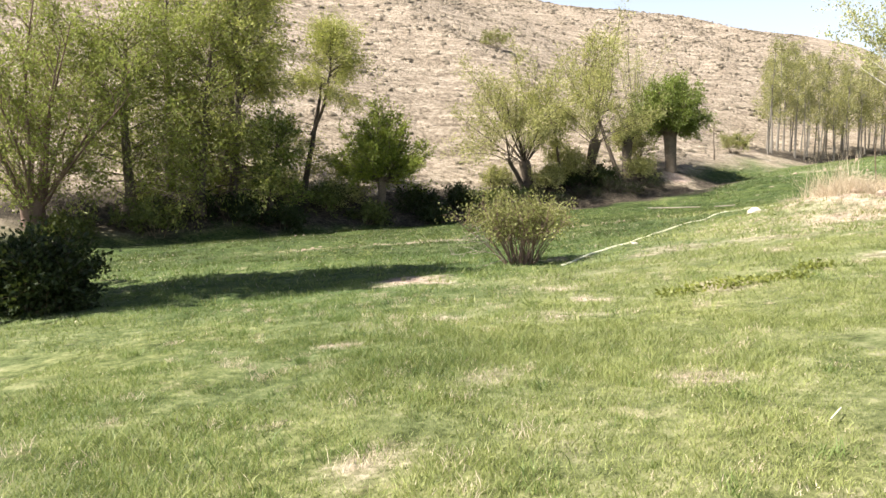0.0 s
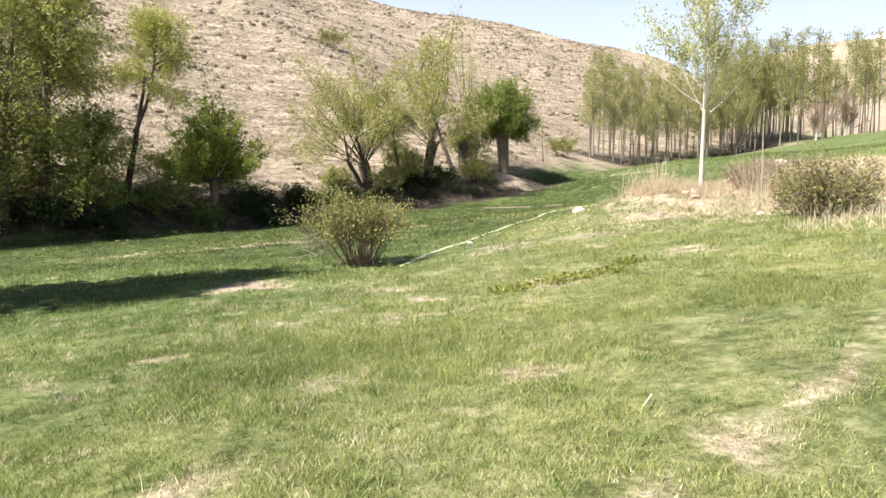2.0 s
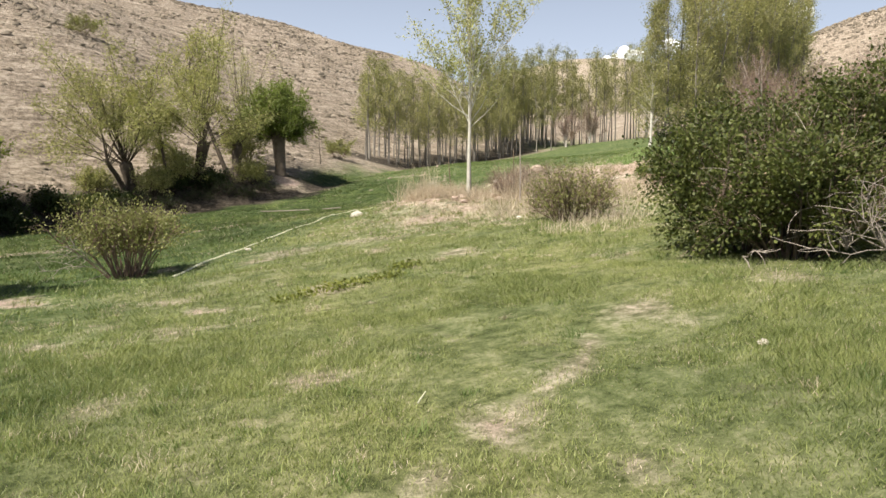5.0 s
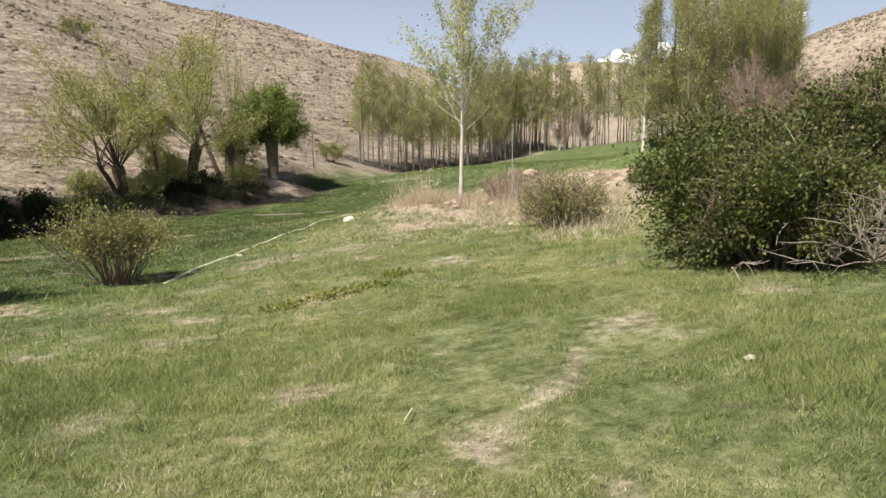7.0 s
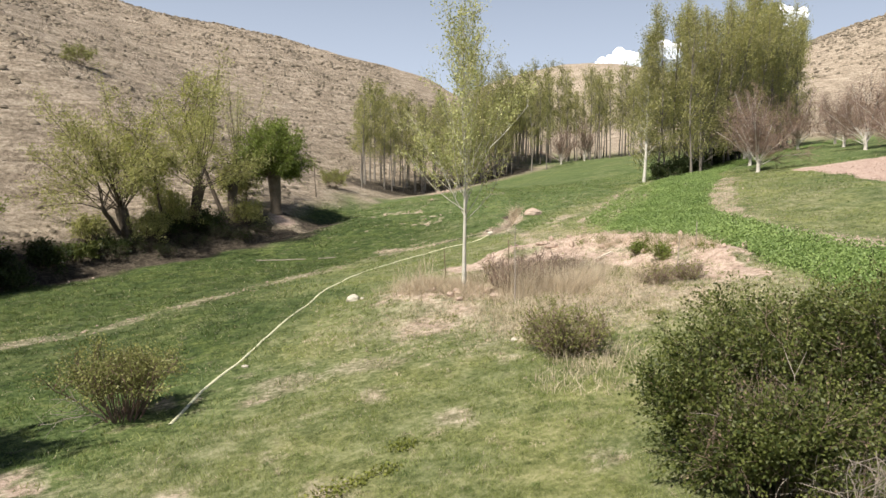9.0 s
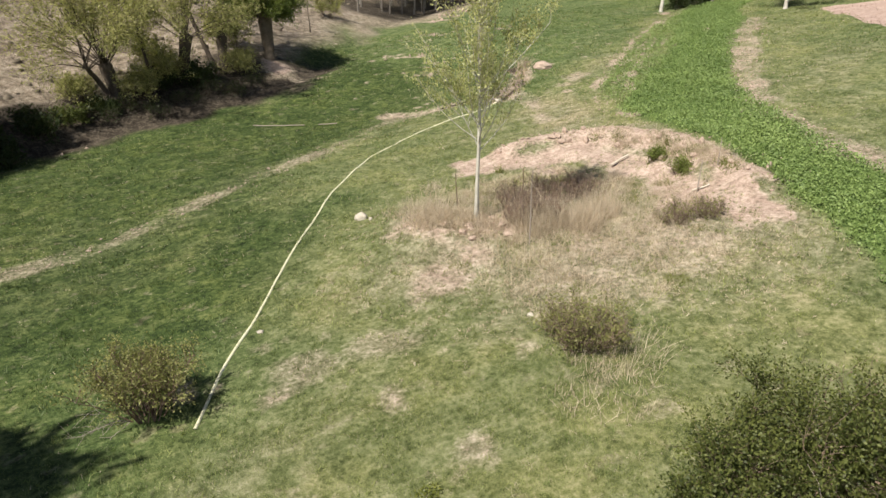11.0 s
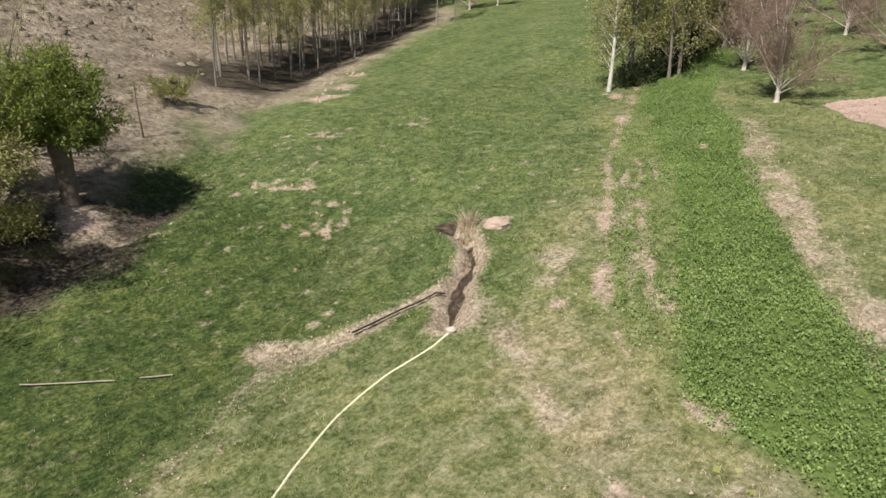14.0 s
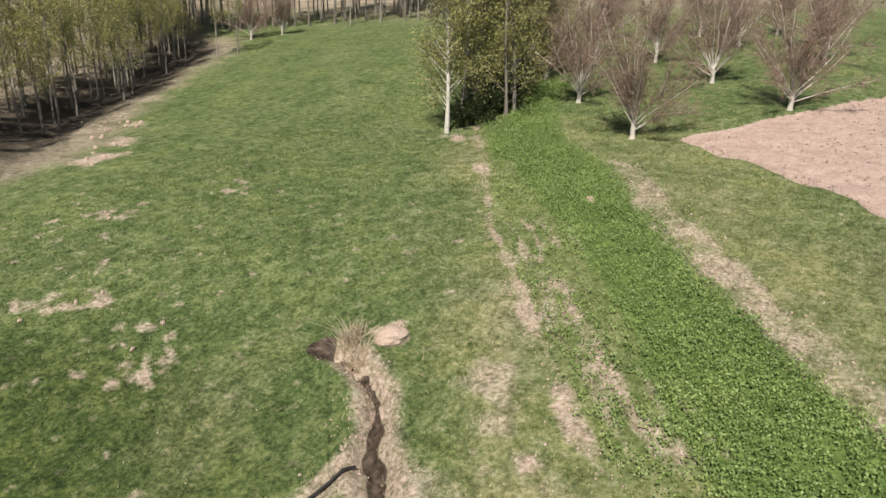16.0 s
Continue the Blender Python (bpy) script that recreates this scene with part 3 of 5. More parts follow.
def build_ground():
    xs = axis(-8, 42, 0.2, -900, 900, 15, 22)
    ys = axis(-1, 44, 0.2, -600, 1000, 26, 31.6)
    gx, gy = np.meshgrid(xs, ys)
    pl = plough_at(gx, gy)
    z = terrain(gx, gy) + pl * (0.05 * vnoise(gx, gy, 0.5, 31) - 0.1)
    verts = np.stack([gx, gy, z], -1).reshape(-1, 3)
    ny, nx = gx.shape
    i, j = np.meshgrid(np.arange(ny - 1), np.arange(nx - 1), indexing="ij")
    q = np.stack([i * nx + j, i * nx + j + 1, (i + 1) * nx + j + 1, (i + 1) * nx + j], -1).reshape(-1, 4)
    me = mesh_arrays("ground", verts, q)
    shade_smooth(me)
    for nm, v in zip(("hill", "crop", "plough", "bare", "dry", "lush", "wet", "fresh", "litter_shade"), masks(gx, gy)):
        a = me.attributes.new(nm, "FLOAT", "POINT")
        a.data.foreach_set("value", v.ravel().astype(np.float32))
    m, nt, ln, bs = nodes_of("meadow_and_hillside")

    def att(nm):
        n = nt.new("ShaderNodeAttribute")
        n.attribute_name = nm
        return n.outputs["Fac"]
    fine = tex(nt, ln, 40, 8, 0.7)
    mid = tex(nt, ln, 2.4, 5)
    small = tex(nt, ln, 9, 5, 0.7)
    f = math_n(nt, ln, "ADD", math_n(nt, ln, "ADD", math_n(nt, ln, "MULTIPLY", fine, 0.26), math_n(nt, ln, "MULTIPLY", small, 0.45)), math_n(nt, ln, "MULTIPLY", mid, 0.29))
    # the slope is laid in narrow level steps: noise drawn out along the contours
    tc = nt.new("ShaderNodeTexCoord")
    mp = nt.new("ShaderNodeMapping")
    mp.inputs["Scale"].default_value = (0.35, 0.35, 2.6)
    steps = nt.new("ShaderNodeTexNoise")
    steps.inputs["Scale"].default_value, steps.inputs["Detail"].default_value, steps.inputs["Roughness"].default_value = 1.0, 6, 0.65
    ln.new(tc.outputs["Object"], mp.inputs["Vector"])
    ln.new(mp.outputs["Vector"], steps.inputs["Vector"])
    hf = math_n(nt, ln, "ADD", math_n(nt, ln, "MULTIPLY", steps.outputs["Fac"], 0.35), math_n(nt, ln, "MULTIPLY", tex(nt, ln, 3.2, 7, 0.8), 0.65))
    turf = ramp(nt, ln, f, [(0.4, (0.05, 0.064, 0.02)), (0.5, (0.15, 0.17, 0.072)), (0.6, (0.285, 0.285, 0.16))])
    lush = ramp(nt, ln, f, [(0.41, (0.009, 0.02, 0.005)), (0.5, (0.042, 0.072, 0.017)), (0.59, (0.12, 0.15, 0.046))])
    straw = ramp(nt, ln, f, [(0.39, (0.13, 0.108, 0.068)), (0.5, (0.3, 0.255, 0.188)), (0.61, (0.54, 0.475, 0.385))])
    crop = ramp(nt, ln, f, [(0.38, (0.04, 0.075, 0.018)), (0.6, (0.15, 0.215, 0.06))])
    soil = ramp(nt, ln, f, [(0.38, (0.25, 0.175, 0.14)), (0.5, (0.45, 0.34, 0.285)), (0.62, (0.62, 0.5, 0.43))])
    hillc = ramp(nt, ln, hf, [(0.36, (0.1, 0.08, 0.058)), (0.47, (0.285, 0.233, 0.177)), (0.58, (0.55, 0.465, 0.375))])
    plough = ramp(nt, ln, f, [(0.38, (0.26, 0.18, 0.15)), (0.5, (0.4, 0.3, 0.255)), (0.62, (0.52, 0.41, 0.355))])
    meadow = ramp(nt, ln, f, [(0.41, (0.022, 0.042, 0.012)), (0.5, (0.084, 0.128, 0.042)), (0.59, (0.195, 0.235, 0.1))])
    lush = mixc(nt, ln, att("fresh"), lush, meadow)
    c = mixc(nt, ln, math_n(nt, ln, "MULTIPLY", att("lush"), 0.9), turf, lush)
    dryf = math_n(nt, ln, "MULTIPLY", math_n(nt, ln, "SUBTRACT", math_n(nt, ln, "ADD", att("dry"), math_n(nt, ln, "MULTIPLY", mid, 0.8)), 0.85, True), 0.8, True)
    c = mixc(nt, ln, math_n(nt, ln, "MULTIPLY", dryf, math_n(nt, ln, "SUBTRACT", 1.0, math_n(nt, ln, "MULTIPLY", att("lush"), 0.8))), c, straw)
    fleck = ramp(nt, ln, tex(nt, ln, 2.6, 4, 0.6), [(0.6, (0, 0, 0)), (0.66, (1, 1, 1))])
    c = mixc(nt, ln, math_n(nt, ln, "MULTIPLY", fleck, 0.3), c, straw)
    drift = ramp(nt, ln, tex(nt, ln, 0.45, 5, 0.65), [(0.38, (0.7, 0.77, 0.68)), (0.5, (1, 1, 1)), (0.62, (1.16, 1.1, 1.02))])
    c = mixc(nt, ln, 0.8, c, drift, "MULTIPLY")
    c = mixc(nt, ln, att("crop"), c, crop)
    c = mixc(nt, ln, att("hill"), c, hillc)
    # litter brown taken near black: tree shade is mixed into this colour
    shaded_leafmould = ramp(nt, ln, f, [(0.4, (0.018, 0.014, 0.01)), (0.5, (0.055, 0.045, 0.034)), (0.6, (0.15, 0.125, 0.095))])
    c = mixc(nt, ln, att("litter_shade"), c, shaded_leafmould)
    ragged = math_n(nt, ln, "ADD", math_n(nt, ln, "MULTIPLY", tex(nt, ln, 5, 6, 0.75), 1.1), math_n(nt, ln, "ADD", math_n(nt, ln, "MULTIPLY", small, 0.8), math_n(nt, ln, "MULTIPLY", fine, 0.5)))
    bf = math_n(nt, ln, "MULTIPLY", math_n(nt, ln, "SUBTRACT", math_n(nt, ln, "ADD", att("bare"), ragged), 1.64, True), 2.4, True)
    bf = math_n(nt, ln, "MULTIPLY", bf, math_n(nt, ln, "MULTIPLY", att("bare"), 4.0, True))
    rim = math_n(nt, ln, "MULTIPLY", math_n(nt, ln, "SUBTRACT", math_n(nt, ln, "ADD", math_n(nt, ln, "MULTIPLY", att("bare"), 1.6), small), 0.72, True), 1.5, True)
    c = mixc(nt, ln, math_n(nt, ln, "MULTIPLY", rim, 0.75), c, straw)
    c = mixc(nt, ln, math_n(nt, ln, "MULTIPLY", bf, 0.9), c, soil)
    ploughed = math_n(nt, ln, "MULTIPLY", math_n(nt, ln, "SUBTRACT", math_n(nt, ln, "ADD", att("plough"), math_n(nt, ln, "MULTIPLY", small, 0.7)), 0.75, True), 5.0, True)
    c = mixc(nt, ln, ploughed, c, plough)
    wetted = math_n(nt, ln, "MULTIPLY", math_n(nt, ln, "SUBTRACT", math_n(nt, ln, "ADD", att("wet"), math_n(nt, ln, "MULTIPLY", small, 0.9)), 0.85, True), 6.0, True)
    wetted = math_n(nt, ln, "MULTIPLY", wetted, math_n(nt, ln, "MULTIPLY", att("wet"), 8.0, True))
    mud = ramp(nt, ln, math_n(nt, ln, "ADD", math_n(nt, ln, "MULTIPLY", f, 0.5), math_n(nt, ln, "MULTIPLY", tex(nt, ln, 6, 5, 0.7), 0.5)), [(0.4, (0.02, 0.015, 0.011)), (0.5, (0.062, 0.046, 0.034)), (0.6, (0.16, 0.122, 0.094))])
    c = mixc(nt, ln, wetted, c, mud)
    ln.new(c, bs.inputs["Base Color"])
    ln.new(math_n(nt, ln, "SUBTRACT", 0.95, math_n(nt, ln, "MULTIPLY", wetted, 0.55)), bs.inputs["Roughness"])
    bs.inputs["Specular IOR Level"].default_value = 0.2
    bump_to(nt, ln, bs, math_n(nt, ln, "ADD", f, math_n(nt, ln, "MULTIPLY", math_n(nt, ln, "MULTIPLY", hf, att("hill")), 7.0)), 0.9, 0.07)
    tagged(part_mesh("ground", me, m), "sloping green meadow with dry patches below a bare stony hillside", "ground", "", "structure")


build_ground()


# ---- grass, crop and scrub too small to count ----
def blade_mesh(name, rng, x, y, h, w, lean, material, label, category, sink=0.01):
    """One thin curved blade at each place: a quad and a tip."""
    n = len(x)
    z = terrain(x, y) - sink
    a = rng.uniform(0, 2 * np.pi, n)
    b = rng.uniform(0, 2 * np.pi, n)
    side = np.stack([np.cos(a), np.sin(a), np.zeros(n)], 1) * (w / 2)[:, None]
    over = np.stack([np.cos(b), np.sin(b), np.zeros(n)], 1) * (lean * h)[:, None]
    base = np.stack([x, y, z], 1)
    mid = base + over * 0.35 + np.array([0, 0, 1.0]) * (h * 0.6)[:, None]
    tip = base + over + np.array([0, 0, 1.0]) * h[:, None]
    far = (w > 0.0055) | (rng.uniform(0, 1, n) < 0.45)
    near = ~far
    v = np.stack([base - side, base + side, mid + side * 0.8, mid - side * 0.8, tip], 1)[near].reshape(-1, 3)
    k = np.arange(near.sum())[:, None] * 5
    u = np.stack([base - side, base + side, tip], 1)[far].reshape(-1, 3)
    me = mesh_arrays(name, np.concatenate([v, u]), k + np.array([[0, 1, 2, 3]]), np.concatenate([k + np.array([[3, 2, 4]]), len(v) + np.arange(len(u)).reshape(-1, 3)]))
    return tagged(part_mesh(name, me, material), label, category, "", "stuff")


def scatter(rng, x0, x1, y0, y1, density):
    n = int((x1 - x0) * (y1 - y0) * density)
    return rng.uniform(x0, x1, n), rng.uniform(y0, y1, n)


def keep(rng, x, y, share):
    k = rng.uniform(0, 1, len(x)) < share
    return x[k], y[k]


rng = np.random.default_rng(77)
green, lushy, strawy, deep, young = [], [], [], [], []
for x0, x1, y0, y1, dens, hh, ww in ((-2.5, 5.5, 1.6, 6.5, 7200, 0.036, 0.0034), (-5, 8.5, 6.5, 11, 1500, 0.045, 0.0062), (5.5, 8.5, 1.6, 6.5, 1300, 0.045, 0.006), (-8, 11, 11, 19, 320, 0.06, 0.014), (8.5, 13, 5, 11, 280, 0.06, 0.014),
                                      (-9, 24, 19, 34, 170, 0.07, 0.017), (11, 24, 8, 19, 140, 0.07, 0.017), (12, 44, 34, 46, 90, 0.08, 0.025), (24, 44, 18, 34, 90, 0.08, 0.025)):
    x, y = scatter(rng, x0, x1, y0, y1, dens * (1.7 if dens > 1000 else 1.4))
    hill, crop, plough, bare, dry, lush, wet, fresh, litter_shade = masks(x, y)
    share = (1 - hill) * (1 - plough) * (1 - crop) * (1 - np.clip(bare * 1.0, 0, 0.88)) * (1 - wet) * (1 - 0.9 * litter_shade) * np.clip(0.62 + 0.5 * vnoise(x, y, 0.45, 40) + 0.35 * vnoise(x, y, 0.2, 54), 0.62 if dens > 1000 else 0.12, 1)
    ok = rng.uniform(0, 1, len(x)) < share
    x, y, dry, lush, fresh = x[ok], y[ok], dry[ok], lush[ok], fresh[ok]
    u = rng.uniform(0, 1, len(x))
    tall = np.clip(1 + 0.5 * vnoise(x, y, 0.8, 41) + 0.5 * vnoise(x, y, 0.25, 44), 0.35, 1.9) * rng.uniform(0.5, 1.4, len(x)) * hh
    kind = np.where(u < 0.06 + 0.62 * np.clip(dry - 0.3, 0, 1) * (1 - 0.8 * lush) + 0.7 * bare[ok], 2, np.where(rng.uniform(0, 1, len(x)) < lush, 1, 0))
    kind = np.where((kind == 1) & (rng.uniform(0, 1, len(x)) < 0.9 * smooth(11, 4, x - 0.8 * np.clip(y - 22, 0, 12) + 2 * vnoise(x, y, 3, 47)) * smooth(14, 19, y)), 3, kind)
    kind = np.where((kind == 1) & (rng.uniform(0, 1, len(x)) < fresh), 4, kind)
    for k, bag in enumerate((green, lushy, strawy, deep, young)):
        s = kind == k
        bag.append((x[s], y[s], tall[s] * (0.65 if k == 2 else 1), ww * rng.uniform(0.7, 1.4, s.sum())))
for bag, mat, label, nm in ((green, LEAF_GRASS, "short olive green meadow grass", "meadow_grass"), (lushy, LEAF_LUSH, "fresh deep green meadow grass", "lush_grass"), (deep, LEAF_DARKGRASS, "dark olive green grass of the meadow foot", "dark_grass"), (young, LEAF_MEADOW, "fresh mid-green meadow grass", "fresh_grass"), (strawy, LEAF_DRY, "dry straw-coloured blades among the turf", "dry_grass")):
    x, y, h, w = (np.concatenate(v) for v in zip(*bag))
    blade_mesh(nm, rng, x, y, h, w, rng.uniform(0.3, 1.3, len(x)), mat, label, "grass")


def clumps(name, x0, x1, y0, y1, density, blades, radius, height, material, label, seed, where, width=0.015):
    """Small tussocks too many to count: blades gathered round scattered centres."""
    rng = np.random.default_rng(seed)
    x, y = scatter(rng, x0, x1, y0, y1, density)
    x, y = keep(rng, x, y, where(x, y))
    size = np.repeat(rng.uniform(0.5, 1.4, len(x)), blades)
    n = len(size)
    x, y = np.repeat(x, blades) + rng.normal(size=n) * radius * size, np.repeat(y, blades) + rng.normal(size=n) * radius * size
    return blade_mesh(name, rng, x, y, height * size * rng.uniform(0.6, 1.2, n), width * rng.uniform(0.67, 1.33, n), rng.uniform(0.3, 1.2, n), material, label, "grass")


def on_meadow(x, y):
    hill, crop, plough, bare, dry, lush, wet, fresh, litter_shade = masks(x, y)
    return (1 - hill) * (1 - crop) * (1 - plough) * (1 - litter_shade) * (1 - wet) * np.clip(0.5 + 0.6 * vnoise(x, y, 2.5, 60), 0.05, 1)


def on_heap(x, y):
    hill, crop, plough, bare, dry, lush, wet, fresh, litter_shade = masks(x, y)
    return smooth(6.2, 3.0, np.hypot((x - 11.2) * 0.85, y - 13.6)) * (1 - crop) * (1 - 0.7 * smooth(0.5, 0.8, bare))


clumps("grass_tussocks", -2, 7, 2, 9, 7, 60, 0.045, 0.06, LEAF_MEADOW, "fresh green tussocks in the short turf", 706, on_meadow, 0.0042)
clumps("grass_tussocks", -2, 7, 2, 9, 5, 45, 0.04, 0.05, LEAF_DRY, "small faded tussocks in the short turf", 707, on_meadow, 0.0036)
clumps("grass_tussocks", -3, 40, 15, 46, 5.5, 12, 0.06, 0.09, LEAF_LUSH, "dark green tussocks in the meadow", 701, lambda x, y: on_meadow(x, y) * masks(x, y)[5])
clumps("grass_tussocks", -3, 40, 8, 46, 4.0, 10, 0.05, 0.08, LEAF_GRASS, "pale olive tussocks in the meadow", 702, on_meadow)
clumps("grass_tussocks", 5, 18, 7, 20, 26, 9, 0.03, 0.06, LEAF_GRASS, "small olive tussocks on the worn turf round the spoil heap", 703, on_heap)
clumps("dry_tussocks", 5, 18, 7, 20, 30, 9, 0.03, 0.055, LEAF_DRY, "small straw-coloured tussocks on the worn turf round the spoil heap", 704, on_heap)
clumps("dry_tussocks", 13, 36, 18, 34, 3, 9, 0.05, 0.1, LEAF_DRY, "straw-coloured tussocks along the field edge", 705, lambda x, y: np.clip(masks(x, y)[3] * 1.8, 0, 1) * (1 - masks(x, y)[1]))

# the crop strip: low leafy tufts
x, y = scatter(rng, 10, 50, 1, 39, 125)
crop = masks(x, y)[1]
x, y = keep(rng, x, y, crop * np.clip(0.7 + 0.5 * vnoise(x, y, 0.9, 42) + 0.4 * vnoise(x, y, 3, 45), 0, 1))
n = len(x)
cx, cy = np.repeat(x, 9), np.repeat(y, 9)
c = np.stack([cx + rng.normal(size=9 * n) * 0.06, cy + rng.normal(size=9 * n) * 0.06, terrain(cx, cy) + rng.uniform(0.03, 0.2, 9 * n)], 1)
tagged(part_mesh("crop_plants", mesh_arrays("crop_plants", *leaves(rng, c, 0.062, 0.045, -0.1)), LEAF_CROP), "bright green leafy fodder crop in a curved strip", "crop", "", "stuff")

# dry cushions of scrub on the hillside: small lumpy domes
x, y = scatter(rng, -45, 55, 26, 118, 4.2)
x, y = keep(rng, x, y, smooth(1.5, 8, line_dist(x, y, FOOT)) * np.clip(0.55 + 0.6 * vnoise(x, y, 5, 43) + 0.4 * vnoise(x, y, 1.5, 46), 0, 1))
n = len(x)
r = 0.05 + 0.2 * rng.uniform(0, 1, n) ** 2.5
a = np.arange(6) * np.pi / 3
unit = np.concatenate([np.stack([np.cos(a), np.sin(a), a * 0 - 0.15], 1), np.stack([0.72 * np.cos(a + 0.5), 0.72 * np.sin(a + 0.5), a * 0 + 0.55], 1), [(0, 0, 0.8)]])
tri = np.array([(i, (i + 1) % 6, 6 + i) for i in range(6)] + [((i + 1) % 6, 6 + (i + 1) % 6, 6 + i) for i in range(6)] + [(6 + i, 6 + (i + 1) % 6, 12) for i in range(6)])
fx, fy = scatter(rng, 135, 215, 60, 150, 1.6)
fx, fy = keep(rng, fx, fy, smooth(3, 9, bump(fx, fy, 198, 92, 48, 33)) * np.clip(0.55 + 0.6 * vnoise(fx, fy, 6, 43), 0, 1))
x, y, r = np.r_[x, fx], np.r_[y, fy], np.r_[r, 0.12 + 0.4 * rng.uniform(0, 1, len(fx)) ** 2.5]
n = len(x)
v = unit[None] * rng.uniform(0.4, 1.4, (n, len(unit), 1)) * r[:, None, None]
v[:, :, 0] *= rng.uniform(1.0, 1.8, (n, 1))
v = v + np.stack([x, y, terrain(x, y) - r * 0.05], 1)[:, None]
tagged(part_mesh("hill_scrub", mesh_arrays("hill_scrub", v.reshape(-1, 3), None, (np.arange(n)[:, None, None] * len(unit) + tri[None]).reshape(-1, 3)), LEAF_SCRUB), "low brownish cushion scrub dotted over the dry slope", "scrub", "", "stuff")


# ---- trees along the foot of the hill ----
def on(x, y, sink=0.05):
    return (x, y, up_at(x, y) - sink)


def pollard(name, seed, x, y, h, r, n, l0, l1, a1, leafy, mats, label, lean=(0, 0), leaf=(0.17, 0.075), twig=(10, 0.4, 0.9), droop=0.0, spread=0.09, inner=0.25, rad=0.035):
    return plant(name, seed, [((0, 0, 0), (lean[0], lean[1], 1), h, r * 0.9, r * 1.25, 0.03)], (n, 0.9, 1.0, a1, 8, l0, l1, droop, 0.1, rad),
                 (twig[0], twig[1], twig[2], 40, 0.05), (leafy, leaf[0], leaf[1], spread, leafy * 2), mats, label, "tree", on(x, y), 0, "", inner)


W = (BARK_WILLOW, TWIG_BROWN, LEAF_WILLOW)
pollard("pollard_willow", 1, 12.0, 40.5, 2.3, 0.3, 130, 2.1, 3.0, 76, 38, (BARK_WILLOW, TWIG_BROWN, LEAF_DEEP), "pollarded willow with a round dense deep green crown", (0, 0), (0.13, 0.048), (7, 0.3, 0.6))
thin = (30, 0.9, 1.0, 66, 8, 4.0, 6.2, 0.03, 0.14, 0.026)
plant("pollard_willow", 2, [((0, 0, 0), (-0.1, -0.05, 1), 1.5, 0.25, 0.3, 0.04), ((-0.35, 0, 0.25), (-0.7, -0.5, 0.8), 1.7, 0.12, 0.1, 0.1, (9, 0.8, 1.0, 55, 12, 2.6, 4.0, 0.02, 0.15, 0.03))], thin, (16, 0.5, 1.3, 36, 0.06, 0.22), (30, 0.13, 0.045, 0.14, 14), (BARK_DARK, TWIG_BROWN, LEAF_SHADE), "pollarded willow with a thin olive crown of long shoots", "tree", on(4.0, 37.4), 0, "", 0.4, (-0.25, -0.4))
plant("pollard_willow", 3, [((0, 0, 0), (0.05, -0.1, 1), 2.2, 0.2, 0.3, 0.04)], (24, 0.9, 1.0, 60, 6, 3.0, 5.8, 0.0, 0.12, 0.024), (15, 0.5, 1.2, 34, 0.03, 0.22), (26, 0.13, 0.045, 0.13, 10), (BARK_DARK, TWIG_BROWN, LEAF_SHADE), "slim pollarded willow with a sparse pale crown", "tree", on(7.1, 38.4), 0, "", 0.4, (-0.1, -0.4))
plant("willow_tree", 18, [((0, 0, 0), (0, 0, 1), 1.2, 0.12, 0.14, 0.05)], (30, 0.8, 1.0, 40, 4, 4.4, 6.2, 0.0, 0.07, 0.022), (9, 0.5, 1.2, 22, -0.02, 0.3), (9, 0.11, 0.035, 0.09, 5), (BARK_WILLOW, TWIG_PALE, LEAF_LIGHT), "upright willow of pale yellowish wands with few leaves", "tree", on(10.6, 43.5), 0, "", 0.35)
pollard("pollard_willow", 4, 9.3, 39.3, 1.9, 0.22, 18, 0.6, 1.4, 75, 9, (BARK_DARK, TWIG_BROWN, LEAF_SHADE), "lopped willow stump with a few short shoots")
pollard("pollard_willow", 5, -3.0, 32.3, 1.7, 0.16, 90, 1.9, 3.0, 82, 24, (BARK_WILLOW, TWIG_BROWN, LEAF_FRESH), "young pollarded willow with a full green crown", (0, 0), (0.17, 0.06), (7, 0.3, 0.6))
plant("willow_tree", 17, [((0, 0, 0), (-0.12, -0.05, 1), 4.6, 0.09, 0.03, 0.06)], (20, 0.45, 1.0, 55, 20, 1.2, 2.0, 0.03, 0.12, 0.02), (10, 0.4, 0.9, 40, 0.06, 0.3), (20, 0.12, 0.045, 0.1, 12), (BARK_DARK, TWIG_BROWN, LEAF_LIGHT), "thin upright willow with a light green crown", "tree", on(5.6, 37.7), 0, "", 0.25, (-0.1, -0.3))
plant("willow_tree", 6, [((0, 0, 0), (-0.36, 0.08, 1), 6.4, 0.13, 0.04, 0.03)], (26, 0.55, 1.0, 60, 15, 1.4, 2.2, 0.03, 0.12, 0.022), (11, 0.5, 1.0, 40, 0.06, 0.3), (20, 0.12, 0.045, 0.1, 12), (BARK_DARK, TWIG_BROWN, LEAF_LIGHT), "leaning thin willow with a light crown", "tree", on(8.9, 39.0))
plant("willow_tree", 7, [((0, 0, 0), (0.22, 0, 1), 5.2, 0.15, 0.05, 0.06, (9, 0.12, 0.6, 80, 60, 1.6, 1.2, 0.1, 0.15, 0.02)), ((0.45, 0, 2.6), (0.35, 0.05, 1), 4.2, 0.09, 0.03, 0.05)], (34, 0.45, 1.0, 78, 22, 1.5, 1.5, 0.1, 0.12, 0.022), (13, 0.5, 1.1, 42, 0.16, 0.3), (36, 0.12, 0.042, 0.12, 24), (BARK_DARK, TWIG_BROWN, LEAF_LIGHT), "slender willow with a light green crown leaning over", "tree", on(-6.7, 33))
rw = np.random.default_rng(88)
